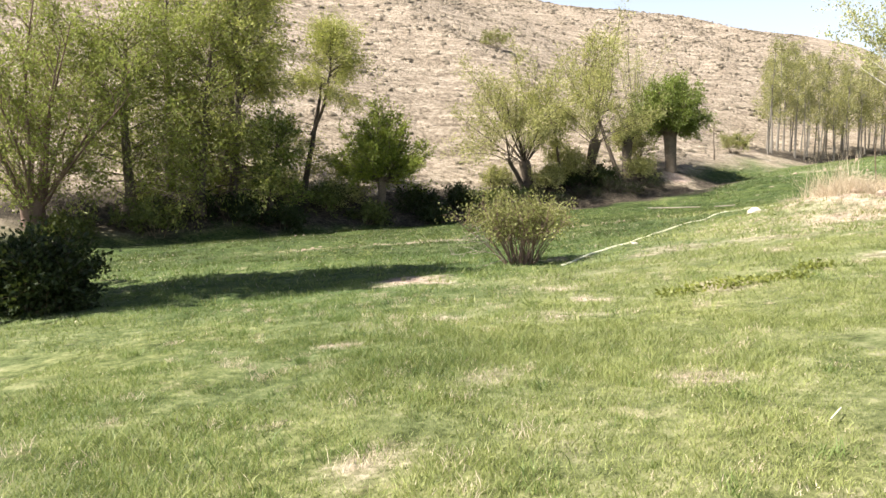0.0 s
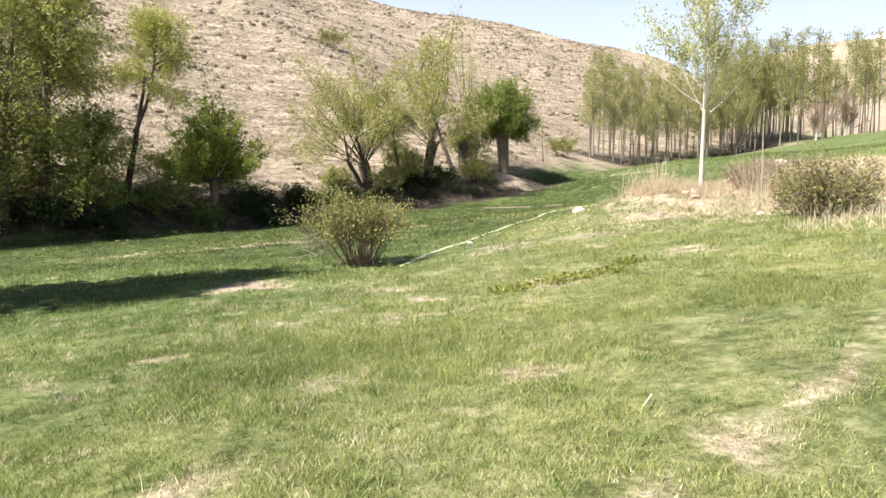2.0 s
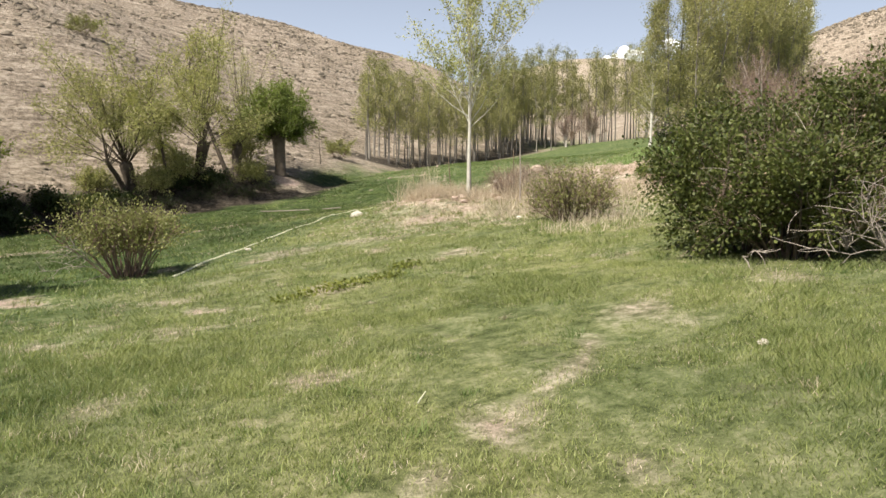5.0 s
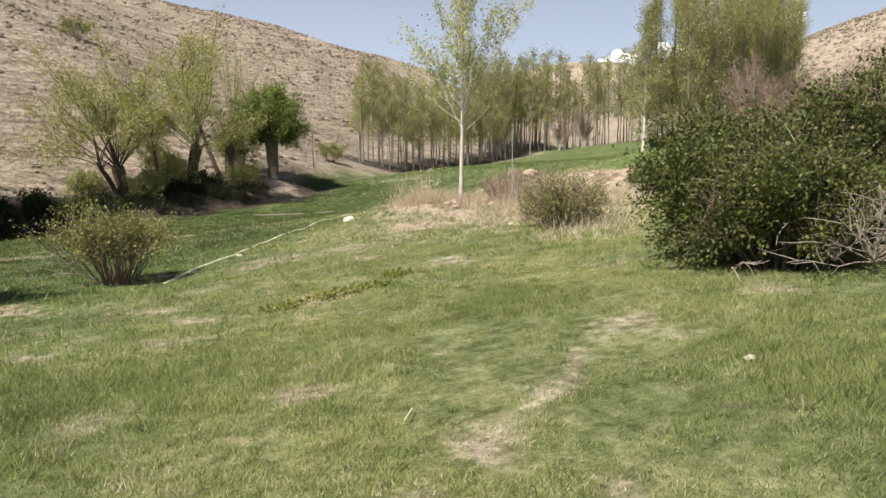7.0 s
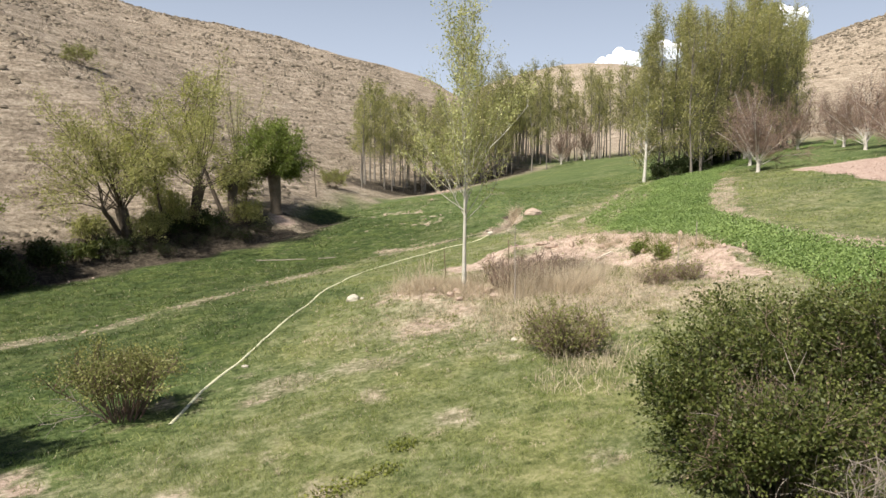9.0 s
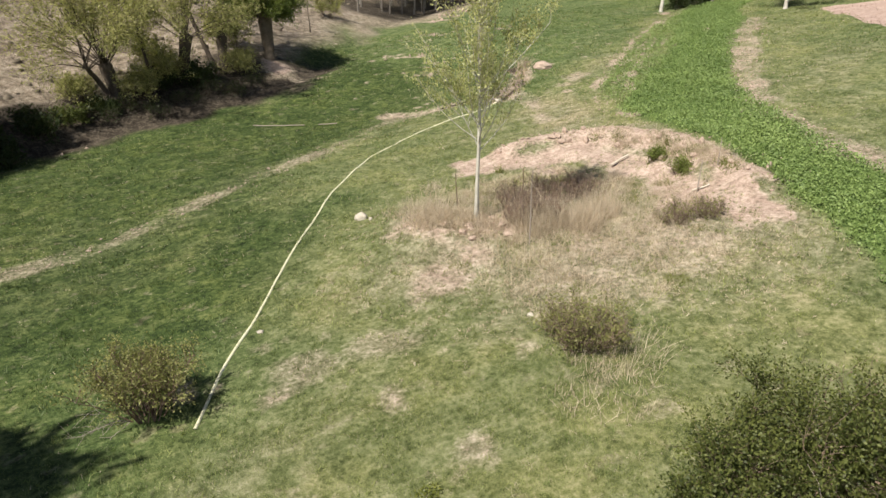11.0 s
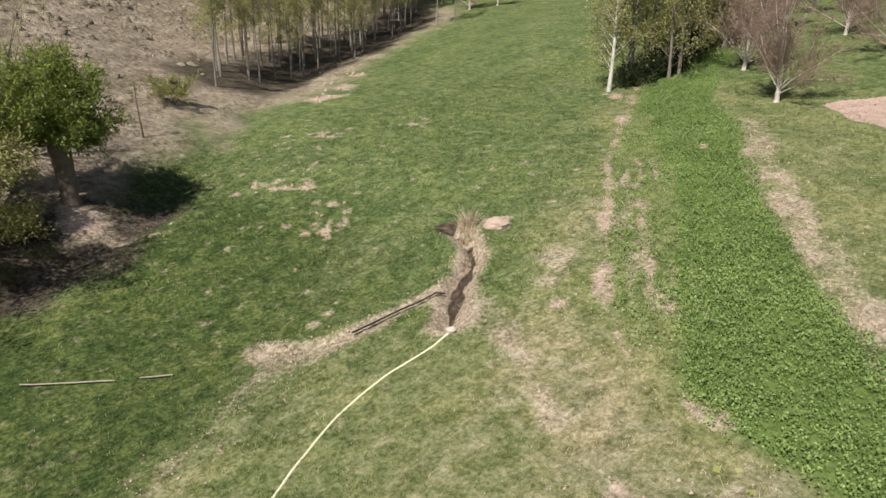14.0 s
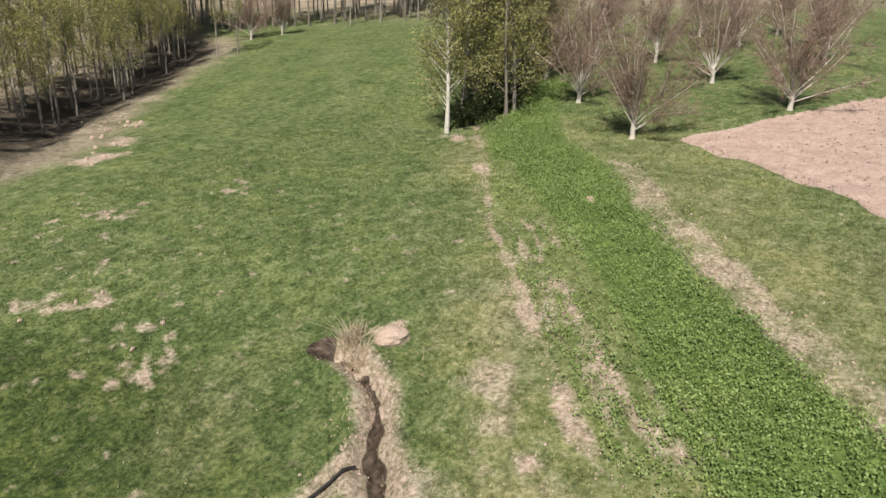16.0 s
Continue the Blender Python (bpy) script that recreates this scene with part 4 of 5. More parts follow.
stems = [((0, 0, 0), (0.0, 0, 1), 1.1, 0.36, 0.42, 0.03)]
for i in range(15):
    a, k = i * 2.4, 0.12 + 0.75 * (i / 14)
    stems.append(((0.25 * math.cos(a), 0.25 * math.sin(a), 0.9), (k * math.cos(a), k * math.sin(a), 1), rw.uniform(6.0, 8.8) * (1 - 0.25 * k), 0.06, 0.015, 0.05))
plant("willow_tree", 8, stems, (10, 0.12, 1.0, 42, 22, 2.3, 1.2, 0.03, 0.1, 0.018), (10, 0.5, 1.3, 34, 0.06), (18, 0.13, 0.05, 0.1, 14), (BARK_STEM, TWIG_RED, LEAF_WILLOW), "many-stemmed old willow with reddish bare shoots", "tree", on(-14.2, 25))
for sd, x, y, h, ln_ in ((9, -9.8, 28.6, 7.6, (0.08, 0)), (10, -8.9, 30.2, 8.6, (0.1, 0)), (11, -11.8, 30.5, 9.5, (0, 0)), (14, -12.0, 27.2, 7.0, (0.1, 0)), (16, -10.2, 32.5, 9.0, (0.1, 0))):
    plant("willow_tree", sd, [((0, 0, 0), (ln_[0], ln_[1], 1), h, 0.22, 0.05, 0.07)], (56, 0.06, 1.0, 85, 30, 2.9, 1.7, 0.07, 0.12, 0.03), (11, 0.6, 1.4, 45, 0.2), (26, 0.15, 0.055, 0.15, 28), (BARK_WILLOW, TWIG_BROWN, LEAF_LIGHT if sd == 10 else LEAF_WILLOW), "tall willow with hanging leafy branches", "tree", on(x, y))
plant("willow_tree", 12, [((0, 0, 0), (0.05, 0, 1), 3.4, 0.15, 0.05, 0.08)], (32, 0.2, 1.0, 80, 30, 1.4, 1.0, 0, 0.12, 0.025), (9, 0.4, 0.8, 45, 0.05), (18, 0.15, 0.065, 0.09, 16), (BARK_DARK, TWIG_BROWN, LEAF_DEEP), "small dark willow at the stream bank", "tree", on(-7.4, 30.0))
plant("willow_tree", 13, [((0, 0, 0), (0, 0, 1), 10.6, 0.25, 0.06, 0.03)], (74, 0.2, 1.0, 80, 25, 2.4, 1.5, 0.06, 0.1, 0.03), (8, 0.6, 1.2, 40, 0.12), (16, 0.3, 0.16, 0.1, 16), W, "tall willow that shades the meadow", "tree", on(-9.7, 9.5))
plant("sapling", 15, [((0, 0, 0), (0, 0, 1), 2.3, 0.05, 0.02, 0.03)], (6, 0.6, 1.0, 40, 20, 0.5, 0.4, 0, 0.1, 0.01), (3, 0.15, 0.3, 30, 0), (4, 0.1, 0.05, 0.05, 2), (BARK_WILLOW, TWIG_BROWN, LEAF_OLIVE), "thin bare sapling at the hill foot", "tree", on(16.2, 45.8))


# ---- bushes ----
def bush(name, seed, x, y, h, w, stems, leafy, mats, label, leaf=(0.05, 0.028), twig=(9, 0.2, 0.45), rad=0.012, spread=0.04, low=0.25):
    """Many stems from one root, fanned to the width w."""
    rng = np.random.default_rng(seed)
    tr = []
    for i in range(stems):
        a, k = rng.uniform(0, 2 * math.pi), math.sqrt(rng.uniform(0, 1))
        tr.append(((0.18 * w * k * math.cos(a), 0.18 * w * k * math.sin(a), 0), (0.5 * w * k * math.cos(a), 0.5 * w * k * math.sin(a), h * (1 - 0.35 * k * k)), h * rng.uniform(0.6, 1.02), rad, rad * 0.4, 0.1))
    return plant(name, seed, tr, (5, low, 1.0, 50, 25, h * 0.4, h * 0.2, 0.0, 0.15, rad * 0.6), (twig[0], twig[1], twig[2], 40, 0.02), (leafy, leaf[0], leaf[1], spread, leafy), mats, label, "bush", on(x, y))


bush("wild_rose_bush", 20, 1.55, 12.3, 1.15, 1.4, 44, 6, (BARK_STEM, TWIG_BROWN, LEAF_OLIVE), "twiggy olive green bush on the grass", (0.045, 0.025), (6, 0.12, 0.32), low=0.5)
bush("dark_bush", 21, -4.55, 9.3, 0.74, 1.0, 30, 16, (TWIG_BROWN, TWIG_BROWN, LEAF_DARK_SHADED), "dark leafy bush in tree shade", (0.065, 0.04))
bush("wild_rose_bush", 22, 7.8, 9.6, 0.82, 1.35, 44, 3, (TWIG_BROWN, TWIG_PINK, LEAF_OLIVE), "half-dry brownish bush on the meadow", (0.045, 0.024), (6, 0.12, 0.3))
for sd, x, y, h, w in ((23, 6.35, 5.25, 1.2, 1.45), (24, 7.35, 4.85, 1.35, 1.7), (25, 7.2, 5.45, 1.52, 1.7), (26, 8.1, 4.35, 1.6, 1.85), (34, 6.1, 4.6, 0.9, 1.0)):
    bush("thorn_bush", sd, x, y, h, w, 18, 36, (BARK_DARK, TWIG_BROWN, LEAF_BUSH), "large dense dark green thorn bush", (0.04, 0.027), (7, 0.2, 0.5), 0.012, 0.04, 0.5 if sd in (24, 26) else 0.35)
for sd, x, y, h, w in ((141, 6.7, 5.1, 1.35, 1.6), (142, 7.7, 4.7, 1.65, 1.9), (143, 6.2, 4.6, 1.0, 1.1)):
    bush("thorn_bush", sd, x, y, h, w, 14, 1, (TWIG_BROWN, TWIG_PINK, LEAF_BUD), "bare reddish thorn shoots standing out of the green bush", (0.03, 0.02), (6, 0.2, 0.5), 0.01, 0.03, 0.4)
# several of these bushes are added to stand in for black tree shade
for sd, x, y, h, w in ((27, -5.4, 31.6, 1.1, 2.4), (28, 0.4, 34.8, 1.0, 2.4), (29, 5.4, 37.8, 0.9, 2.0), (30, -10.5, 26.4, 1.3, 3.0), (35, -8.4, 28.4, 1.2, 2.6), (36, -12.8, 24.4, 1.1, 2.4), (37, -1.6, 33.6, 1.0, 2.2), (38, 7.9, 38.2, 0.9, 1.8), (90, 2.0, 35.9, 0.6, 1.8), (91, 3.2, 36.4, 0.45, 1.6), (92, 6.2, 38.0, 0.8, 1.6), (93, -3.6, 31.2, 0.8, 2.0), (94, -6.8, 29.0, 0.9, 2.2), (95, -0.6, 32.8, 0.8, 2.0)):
    bush("dark_bush", sd, x, y, h, w, 8, 12, (TWIG_BROWN, TWIG_BROWN, LEAF_DARK_SHADED if sd % 3 else LEAF_BUSH), "low dark bush at the foot of the bank, some added to fill in its shade", (0.13, 0.08), (4, 0.25, 0.5), 0.012, 0.08)
for sd, x, y, h, w in ((111, 4.9, 37.2, 1.4, 1.9), (112, 6.2, 38.0, 1.8, 1.9), (113, 2.4, 37.3, 1.2, 1.8), (116, 9.9, 38.9, 1.1, 1.5), (117, -4.9, 32.2, 1.2, 2.2), (118, -7.6, 31.0, 1.4, 2.4)):
    bush("bank_bush", sd, x, y, h, w, 22, 6, (BARK_DARK, TWIG_BROWN, LEAF_SHADE), "twiggy brownish olive bush between the willow trunks", (0.1, 0.045), (6, 0.25, 0.5), 0.012, 0.07)
# brushwood in dark bark and near-black leaves, to deepen the willows' shade
for sd, x, y, h, w in ((110, 3.2, 35.9, 0.6, 1.9), (114, 8.0, 37.2, 0.7, 1.9), (115, 5.4, 36.1, 0.5, 1.8), (119, 0.6, 35.6, 0.6, 2.2), (120, 10.4, 37.9, 0.45, 1.5), (121, 6.8, 36.7, 0.5, 1.8), (122, 4.2, 36.5, 0.5, 1.6), (123, 9.2, 37.3, 0.4, 1.6), (124, 7.6, 38.0, 0.6, 1.6)):
    bush("dead_brush", sd, x, y, h, w, 18, 1, (BARK_DARK, BARK_DARK, LEAF_DARK_SHADED), "low heap of brown brushwood under the willows, darkened for their shade", (0.08, 0.04), (7, 0.2, 0.4), 0.01, 0.06)
for sd, x, y, h, w in ((31, 3.0, 59.7, 1.5, 1.8), (32, 19.0, 50, 1.5, 1.8), (33, 5.8, 39.5, 1.8, 1.6), (39, 10.5, 41.5, 1.5, 1.8)):
    bush("hill_bush", sd, x, y, h, w, 12, 6, (TWIG_BROWN, TWIG_BROWN, LEAF_OLIVE), "lone grey-green bush on the bare slope", (0.1, 0.05))
for sd, x, y, h, w in ((80, 10.3, 15.2, 0.85, 1.3), (81, 11.2, 15.0, 0.8, 1.3), (86, 12.1, 14.8, 0.75, 1.2), (87, 10.6, 14.3, 0.8, 1.2), (88, 9.9, 14.3, 0.6, 0.9), (82, 12.5, 12.2, 0.5, 1.0), (89, 13.2, 11.95, 0.45, 0.8)):
    bush("heap_bush", sd, x, y, h * 0.9, w, 22, 1, (TWIG_BROWN, TWIG_PINK, LEAF_OLIVE if sd in (82, 89) else LEAF_BUD), "brown twiggy bush on the spoil heap", (0.045, 0.025), (6, 0.1, 0.25))
for sd, x, y, h, w in ((84, 14.95, 14.5, 0.55, 0.5), (85, 15.3, 15.6, 0.4, 0.4)):
    bush("pit_bush", sd, x, y, h * 0.8, w, 9, 5, (TWIG_BROWN, TWIG_BROWN, LEAF_DEEP), "small green bush in the bare pit", (0.05, 0.03), (5, 0.1, 0.2))


# ---- poplars ----
poplar_mats = (BARK_PALE, TWIG_PALE, LEAF_POPLAR)
plant("young_poplar", 40, [((0, 0, 0), (0.0, 0, 1), 6.0, 0.05, 0.012, 0.02), ((0.02, 0, 2.9), (0.95, -0.35, 0.5), 2.1, 0.014, 0.006, 0.06, (5, 0.4, 0.98, 36, 20, 0.45, 0.3, -0.1, 0.1, 0.006)),
                           ((0, 0, 1.7), (-0.4, 0.2, 0.8), 1.4, 0.012, 0.006, 0.06, (9, 0.3, 0.98, 38, 20, 0.8, 0.5, -0.12, 0.1, 0.009)), ((0, 0, 1.8), (0.35, 0.3, 0.8), 1.4, 0.012, 0.006, 0.06, (9, 0.3, 0.98, 38, 20, 0.8, 0.5, -0.12, 0.1, 0.009))],
      (48, 0.26, 0.93, 54, 20, 2.45, 1.0, -0.2, 0.08, 0.012), (11, 0.3, 0.7, 27, -0.12, 0.36), (15, 0.049, 0.038, 0.05, 11), poplar_mats, "young pale-barked poplar with new yellow-green leaves", "tree", on(9.12, 14.97))


def grove_tree(seed, h, mats, label):
    return plant("poplar", seed, [((0, 0, 0), (0, 0, 1), h, 0.08, 0.02, 0.03)], (20, 0.28, 0.98, 46, 14, 2.3, 0.9, -0.06, 0.09, 0.018), (6, 0.5, 1.1, 30, -0.04), (12, 0.145, 0.095, 0.16, 10), mats, label, "tree", (0, 0, -60), 0, "poplar grove")


kinds = [grove_tree(50 + i, 9.5 + i * 0.7, (BARK_ASH if i % 2 else BARK_GREY, BARK_GREY, LEAF_GROVE if i != 2 else LEAF_OLIVE), "slender grove poplar with thin yellowish spring leaves") for i in range(4)]
rng = np.random.default_rng(5)
spots = []
for i in range(21):
    for j in range(4):
        k = i / 20
        spots.append((23.3 + 26 * k + rng.normal() * 0.5 + j * 0.9, 54.6 + 16 * k + rng.normal() * 0.5 + j * 2.3, rng.uniform(0.7, 0.85)))
for i in range(18):
    for j in range(4):
        spots.append((60 + i * 1.3 + rng.normal() * 0.5 + j * 1.2, 80 - i * 1.1 + j * 2.2 + rng.normal() * 0.6, rng.uniform(1.05, 1.3)))
for i in range(15):
    for j in range(3):
        spots.append((47 + i * 1.1 + rng.normal() * 0.4 + j * 0.8, 73 + i * 0.75 + j * 2.2 + rng.normal() * 0.5, rng.uniform(0.9, 1.15)))
spots += [(50, 68, 0.8), (51.5, 67.2, 0.75), (68, 68.9, 0.9), (72, 65, 0.95), (73, 64, 0.95), (74.5, 63.5, 1.0), (70.5, 67, 1.0)]
for n, (x, y, sc) in enumerate(spots):
    m = pose(x, y, up_at(x, y) - 0.1, 0, 0, rng.uniform(0, 360)) @ Matrix.Diagonal((sc, sc, sc * rng.uniform(0.75, 1.03), 1))
    if n < 4:
        kinds[n].matrix_basis = m
    else:
        copy_thing(kinds[n % 4], pose(0, 0, 0)).matrix_basis = m
dense = [plant("row_poplar", 60 + i, [((0, 0, 0), (0, 0, 1), 11.0 + i, 0.085, 0.02, 0.03)], (32, 0.06, 0.98, 54, 14, 2.4, 1.0, -0.06, 0.08, 0.022), (7, 0.5, 1.1, 32, -0.04), (19, 0.11, 0.075, 0.17, 16), (BARK_GREY, BARK_GREY, LEAF_SHADE if i else LEAF_GROVE), "tall poplar of the field-edge row with leafy crown", "tree", (0, 0, -60), 0, "poplar row") for i in range(2)]
plant("row_poplar", 68, [((0, 0, 0), (0.03, 0, 1), 10.5, 0.1, 0.022, 0.04)], (64, 0.1, 0.98, 56, 14, 2.1, 0.9, -0.06, 0.09, 0.024), (8, 0.5, 1.1, 36, -0.03), (17, 0.12, 0.08, 0.16, 14), (BARK_PALE, BARK_GREY, LEAF_GROVE), "pale-trunked poplar at the row's end, leafy nearly to the ground", "tree", on(38.3, 38.5), 0, "poplar row")
for n in range(50):
    k, side = (n, 0) if n < 28 else (n - 27.2, 2.3)
    x, y = 39.7 + k * 1.1 + side * 0.34, 38.6 + k * 0.39 - side * 0.94 + rng.normal() * 0.25
    m = pose(x, y, up_at(x, y) - 0.1, 0, 0, rng.uniform(0, 360))
    if n < 2:
        dense[n].matrix_basis = m
    else:
        copy_thing(dense[n % 2], m)


plant("old_poplar", 65, [((0, 0, 0), (0, 0, 1), 14.0, 0.32, 0.04, 0.03)], (40, 0.2, 0.98, 50, 20, 3.2, 1.2, -0.04, 0.08, 0.04), (9, 0.7, 1.3, 34, -0.02), (13, 0.2, 0.13, 0.2, 14), (BARK_PALE, BARK_GREY, LEAF_OLIVE), "old poplar with a thick pale trunk at the row's end", "tree", on(61.0, 46.0))
plant("old_poplar", 66, [((0, 0, 0), (0.03, 0, 1), 13.0, 0.28, 0.04, 0.03)], (38, 0.2, 0.98, 50, 20, 3.0, 1.2, -0.04, 0.08, 0.04), (9, 0.7, 1.3, 34, -0.02), (13, 0.2, 0.13, 0.2, 14), (BARK_PALE, BARK_GREY, LEAF_OLIVE), "old poplar with a thick pale trunk at the row's end", "tree", on(62.3, 46.4))


# bushes set along the row to supply the black of its shadow
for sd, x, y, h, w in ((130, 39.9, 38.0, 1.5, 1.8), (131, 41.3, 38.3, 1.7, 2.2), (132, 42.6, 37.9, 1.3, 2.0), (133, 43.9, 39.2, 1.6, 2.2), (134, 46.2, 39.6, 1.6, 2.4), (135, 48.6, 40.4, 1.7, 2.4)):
    bush("row_bush", sd, x, y, h * 0.75, w, 12, 14, (BARK_DARK, TWIG_BROWN, LEAF_DARK_SHADED), "dark leafy growth at the foot of the poplars, filling in the row's shade", (0.12, 0.07), (5, 0.25, 0.5), 0.012, 0.08)


# ---- orchard ----
def fruit_tree(seed):
    return plant("fruit_tree", seed, [((0, 0, 0), (0, 0, 1), 0.8, 0.12, 0.1, 0.05)], (20, 0.45, 1.0, 50, 8, 2.8, 4.3, -0.02, 0.15, 0.033), (66, 0.4, 1.1, 44, -0.06, 0.26), (4, 0.08, 0.045, 0.07, 2), (BARK_WHITE, TWIG_PINK, LEAF_BUD), "orchard tree with pale limbs and reddish bare twigs", "tree", (0, 0, -60), 0, "orchard trees")


fruit = [fruit_tree(74), fruit_tree(75)]
for n, (x, y) in enumerate([(39.2, 29.8), (44.4, 34.4), (49.1, 29.0), (44.7, 24.6), (48.8, 38.3), (54, 33.5), (55.3, 24.5), (55, 38), (60, 30), (62.6, 39.6), (66, 34), (61, 25), (68, 29), (57.5, 72), (60, 70.5)]):
    m = pose(x, y, up_at(x, y) - 0.05, 0, 0, rng.uniform(0, 360))
    if n < 2:
        fruit[n].matrix_basis = m
    else:
        copy_thing(fruit[n % 2], m)


# ---- small things on the meadow ----
def run(name, pts, radius, material, label, category, lift=0.0, sides=8, dip=0.0):
    """A hose or pole laid along the ground through points of the plan."""
    p = np.array(pts, float)
    seg = np.r_[0, np.cumsum(np.hypot(*np.diff(p, axis=0).T))]
    s = np.linspace(0, seg[-1], max(int(seg[-1] / 0.25), 4))
    x, y = np.interp(s, seg, p[:, 0]), np.interp(s, seg, p[:, 1])
    for _ in range(3):
        x[1:-1], y[1:-1] = (x[:-2] + 2 * x[1:-1] + x[2:]) / 4, (y[:-2] + 2 * y[1:-1] + y[2:]) / 4
    z = terrain(x, y) + radius * 0.8 + lift
    me = mesh_arrays(name, *tubes([(np.stack([x, y, z], 1), np.full(len(x), radius), sides)]))
    shade_smooth(me)
    return tagged(part_mesh(name, me, material), label, category)


HOSE_WAY = [(2.06, 11.5), (2.9, 13.1), (3.82, 14.4), (5.2, 16.75), (7.66, 20.4), (8.9, 21.9), (10.2, 23.4), (11.9, 24.55), (13.55, 25.5), (15.2, 25.9), (16.95, 25.95)]
hose = run("irrigation_hose", HOSE_WAY, 0.03, HOSE, "long pale yellowish hose lying across the grass", "hose", -0.03)
run("pale_pole", [(8.6, 31.9), (10.4, 30.6)], 0.02, TWIG_DEAD, "pale straight pole lying on the grass", "pole", 0.05)
run("pale_pole", [(10.9, 30.3), (11.55, 29.84)], 0.02, TWIG_DEAD, "short pale pole lying on the grass", "pole", 0.05)
run("black_pipe", [(18.35, 27.85), (17.2, 28.15), (15.6, 28.22)], 0.026, plain_mat("black_plastic", (0.012, 0.012, 0.012), (0.03, 0.03, 0.03), 3, 0.5, 0.1), "black plastic pipe lying in the side ditch", "pipe", 0.1)
run("dead_stick", [(14.3, 16.3), (15.0, 16.4)], 0.03, WOOD_PALE, "pale stick lying in the pit", "stick", 0.06)
run("dead_stick", [(14.15, 13.3), (14.55, 13.15)], 0.022, WOOD_PALE, "short pale stick lying in the pit", "stick", 0.03)
run("dead_stick", [(2.08, 3.7), (2.2, 3.85)], 0.004, HOSE, "small pale stick in the turf", "stick", 0.03)


def stone(name, x, y, size, seed, material, label, category="stone", flat=0.7):
    bm = bmesh.new()
    bmesh.ops.create_icosphere(bm, subdivisions=3, radius=1)
    for v in bm.verts:
        k = 1 + 0.28 * noise.noise(v.co * 1.3 + Vector((seed * 7.1, 0, 0))) + 0.1 * noise.noise(v.co * 4 + Vector((0, seed, 0)))
        v.co = Vector((v.co.x * size[0], v.co.y * size[1], max(v.co.z, -0.5) * size[2])) * k
    ob = part(name, bm, material, None, label)
    ob.matrix_basis = pose(x, y, up_at(x, y) + size[2] * 0.35, 0, 0, seed * 47)
    return tagged(ob, label, category)


stone("field_stone", 7.45, 17.75, (0.13, 0.18, 0.12), 1, STONE, "whitish field stone on the grass")
stone("field_stone", 7.55, 17.4, (0.06, 0.05, 0.05), 2, STONE, "small whitish stone beside the larger one")
stone("field_stone", 16.98, 25.95, (0.13, 0.11, 0.1), 3, STONE, "white stone weighing down the hose end")
stone("field_stone", 3.7, 13.75, (0.06, 0.05, 0.035), 4, STONE, "white stone beside the hose")
stone("field_stone", 3.88, 3.17, (0.035, 0.03, 0.02), 5, STONE, "small white stone in the turf")
stone("field_stone", 7.72, 10.93, (0.07, 0.05, 0.04), 6, STONE, "small white stone on the dry grass")
stone("earth_mound", 21.9, 29.65, (0.42, 0.33, 0.24), 7, EARTH, "mound of pale dug earth beside the ditch", "mound")
stone("earth_clod", 31.6, 28.6, (0.2, 0.18, 0.12), 8, EARTH, "pale clod standing in the crop")
for i in range(9):
    rc = np.random.default_rng(800 + i)
    stone("earth_clod", 8.9 + rc.normal() * 0.6, 14.7 + rc.normal() * 0.45, (rc.uniform(0.07, 0.16), rc.uniform(0.06, 0.13), rc.uniform(0.04, 0.08)), 100 + i, EARTH, "pale lump of dug earth at the poplar foot", "clod")
for i in range(18):
    rc = np.random.default_rng(900 + i)
    k = rc.uniform(0, 1) * 5
    (ax, ay), (bx, by) = CREST[min(int(k), 4)], CREST[min(int(k), 4) + 1]
    stone("earth_clod", ax + (bx - ax) * (k % 1) + rc.normal() * 0.4 - 0.2, ay + (by - ay) * (k % 1) + rc.normal() * 0.4 - 0.2, tuple(rc.uniform(0.05, 0.14, 3)), 130 + i, EARTH, "pinkish lump of dug earth on the pit rim", "clod")
rs = np.random.default_rng(9)
for i in range(20):
    k = rs.uniform(0, 1)
    x, y = 26 + 8 * k + rs.normal() * 0.7, 49.3 + 8.5 * k + rs.normal() * 0.6
    stone("field_stone", x, y, tuple(rs.uniform(0.05, 0.14, 3)), 20 + i, EARTH, "pale stone at the field edge")
for i in range(12):
    cx, cy = ((23.0, 42.8), (18.8, 38.2), (18.4, 34.8), (2, 33.0), (-6, 26.8))[i % 5]
    stone("field_stone", cx + rs.normal() * 0.7, cy + rs.normal() * 0.5, tuple(rs.uniform(0.03, 0.09, 3)), 50 + i, EARTH, "pale stone lying in the grass")


def stake(x, y, h, lean, material, label):
    pts = bent(np.random.default_rng(int(x * 100)), (0, 0, -0.1), (lean, 0, 1), h, 6, 0, 0.02)
    ob = part_mesh("stake", mesh_arrays("stake", *tubes([(pts, np.linspace(0.016, 0.009, 6), 6)])), material, None)
    ob.matrix_basis = pose(x, y, up_at(x, y))
    return tagged(ob, label, "stake")


stake(9.4, 13.3, 1.75, 0.03, TWIG_DEAD, "thin pale upright stick in the dry grass")
stake(10.2, 14.7, 1.2, -0.02, TWIG_BROWN, "thin dark upright stick by the poplar")
stake(9.0, 15.6, 1.0, -0.1, TWIG_BROWN, "thin leaning stick by the poplar")
stake(15.3, 13.6, 0.8, 0.02, TWIG_DEAD, "pale stick standing on the pit rim")
stake(14.2, 13.2, 0.9, 0.1, TWIG_DEAD, "pale stick standing in the pit")


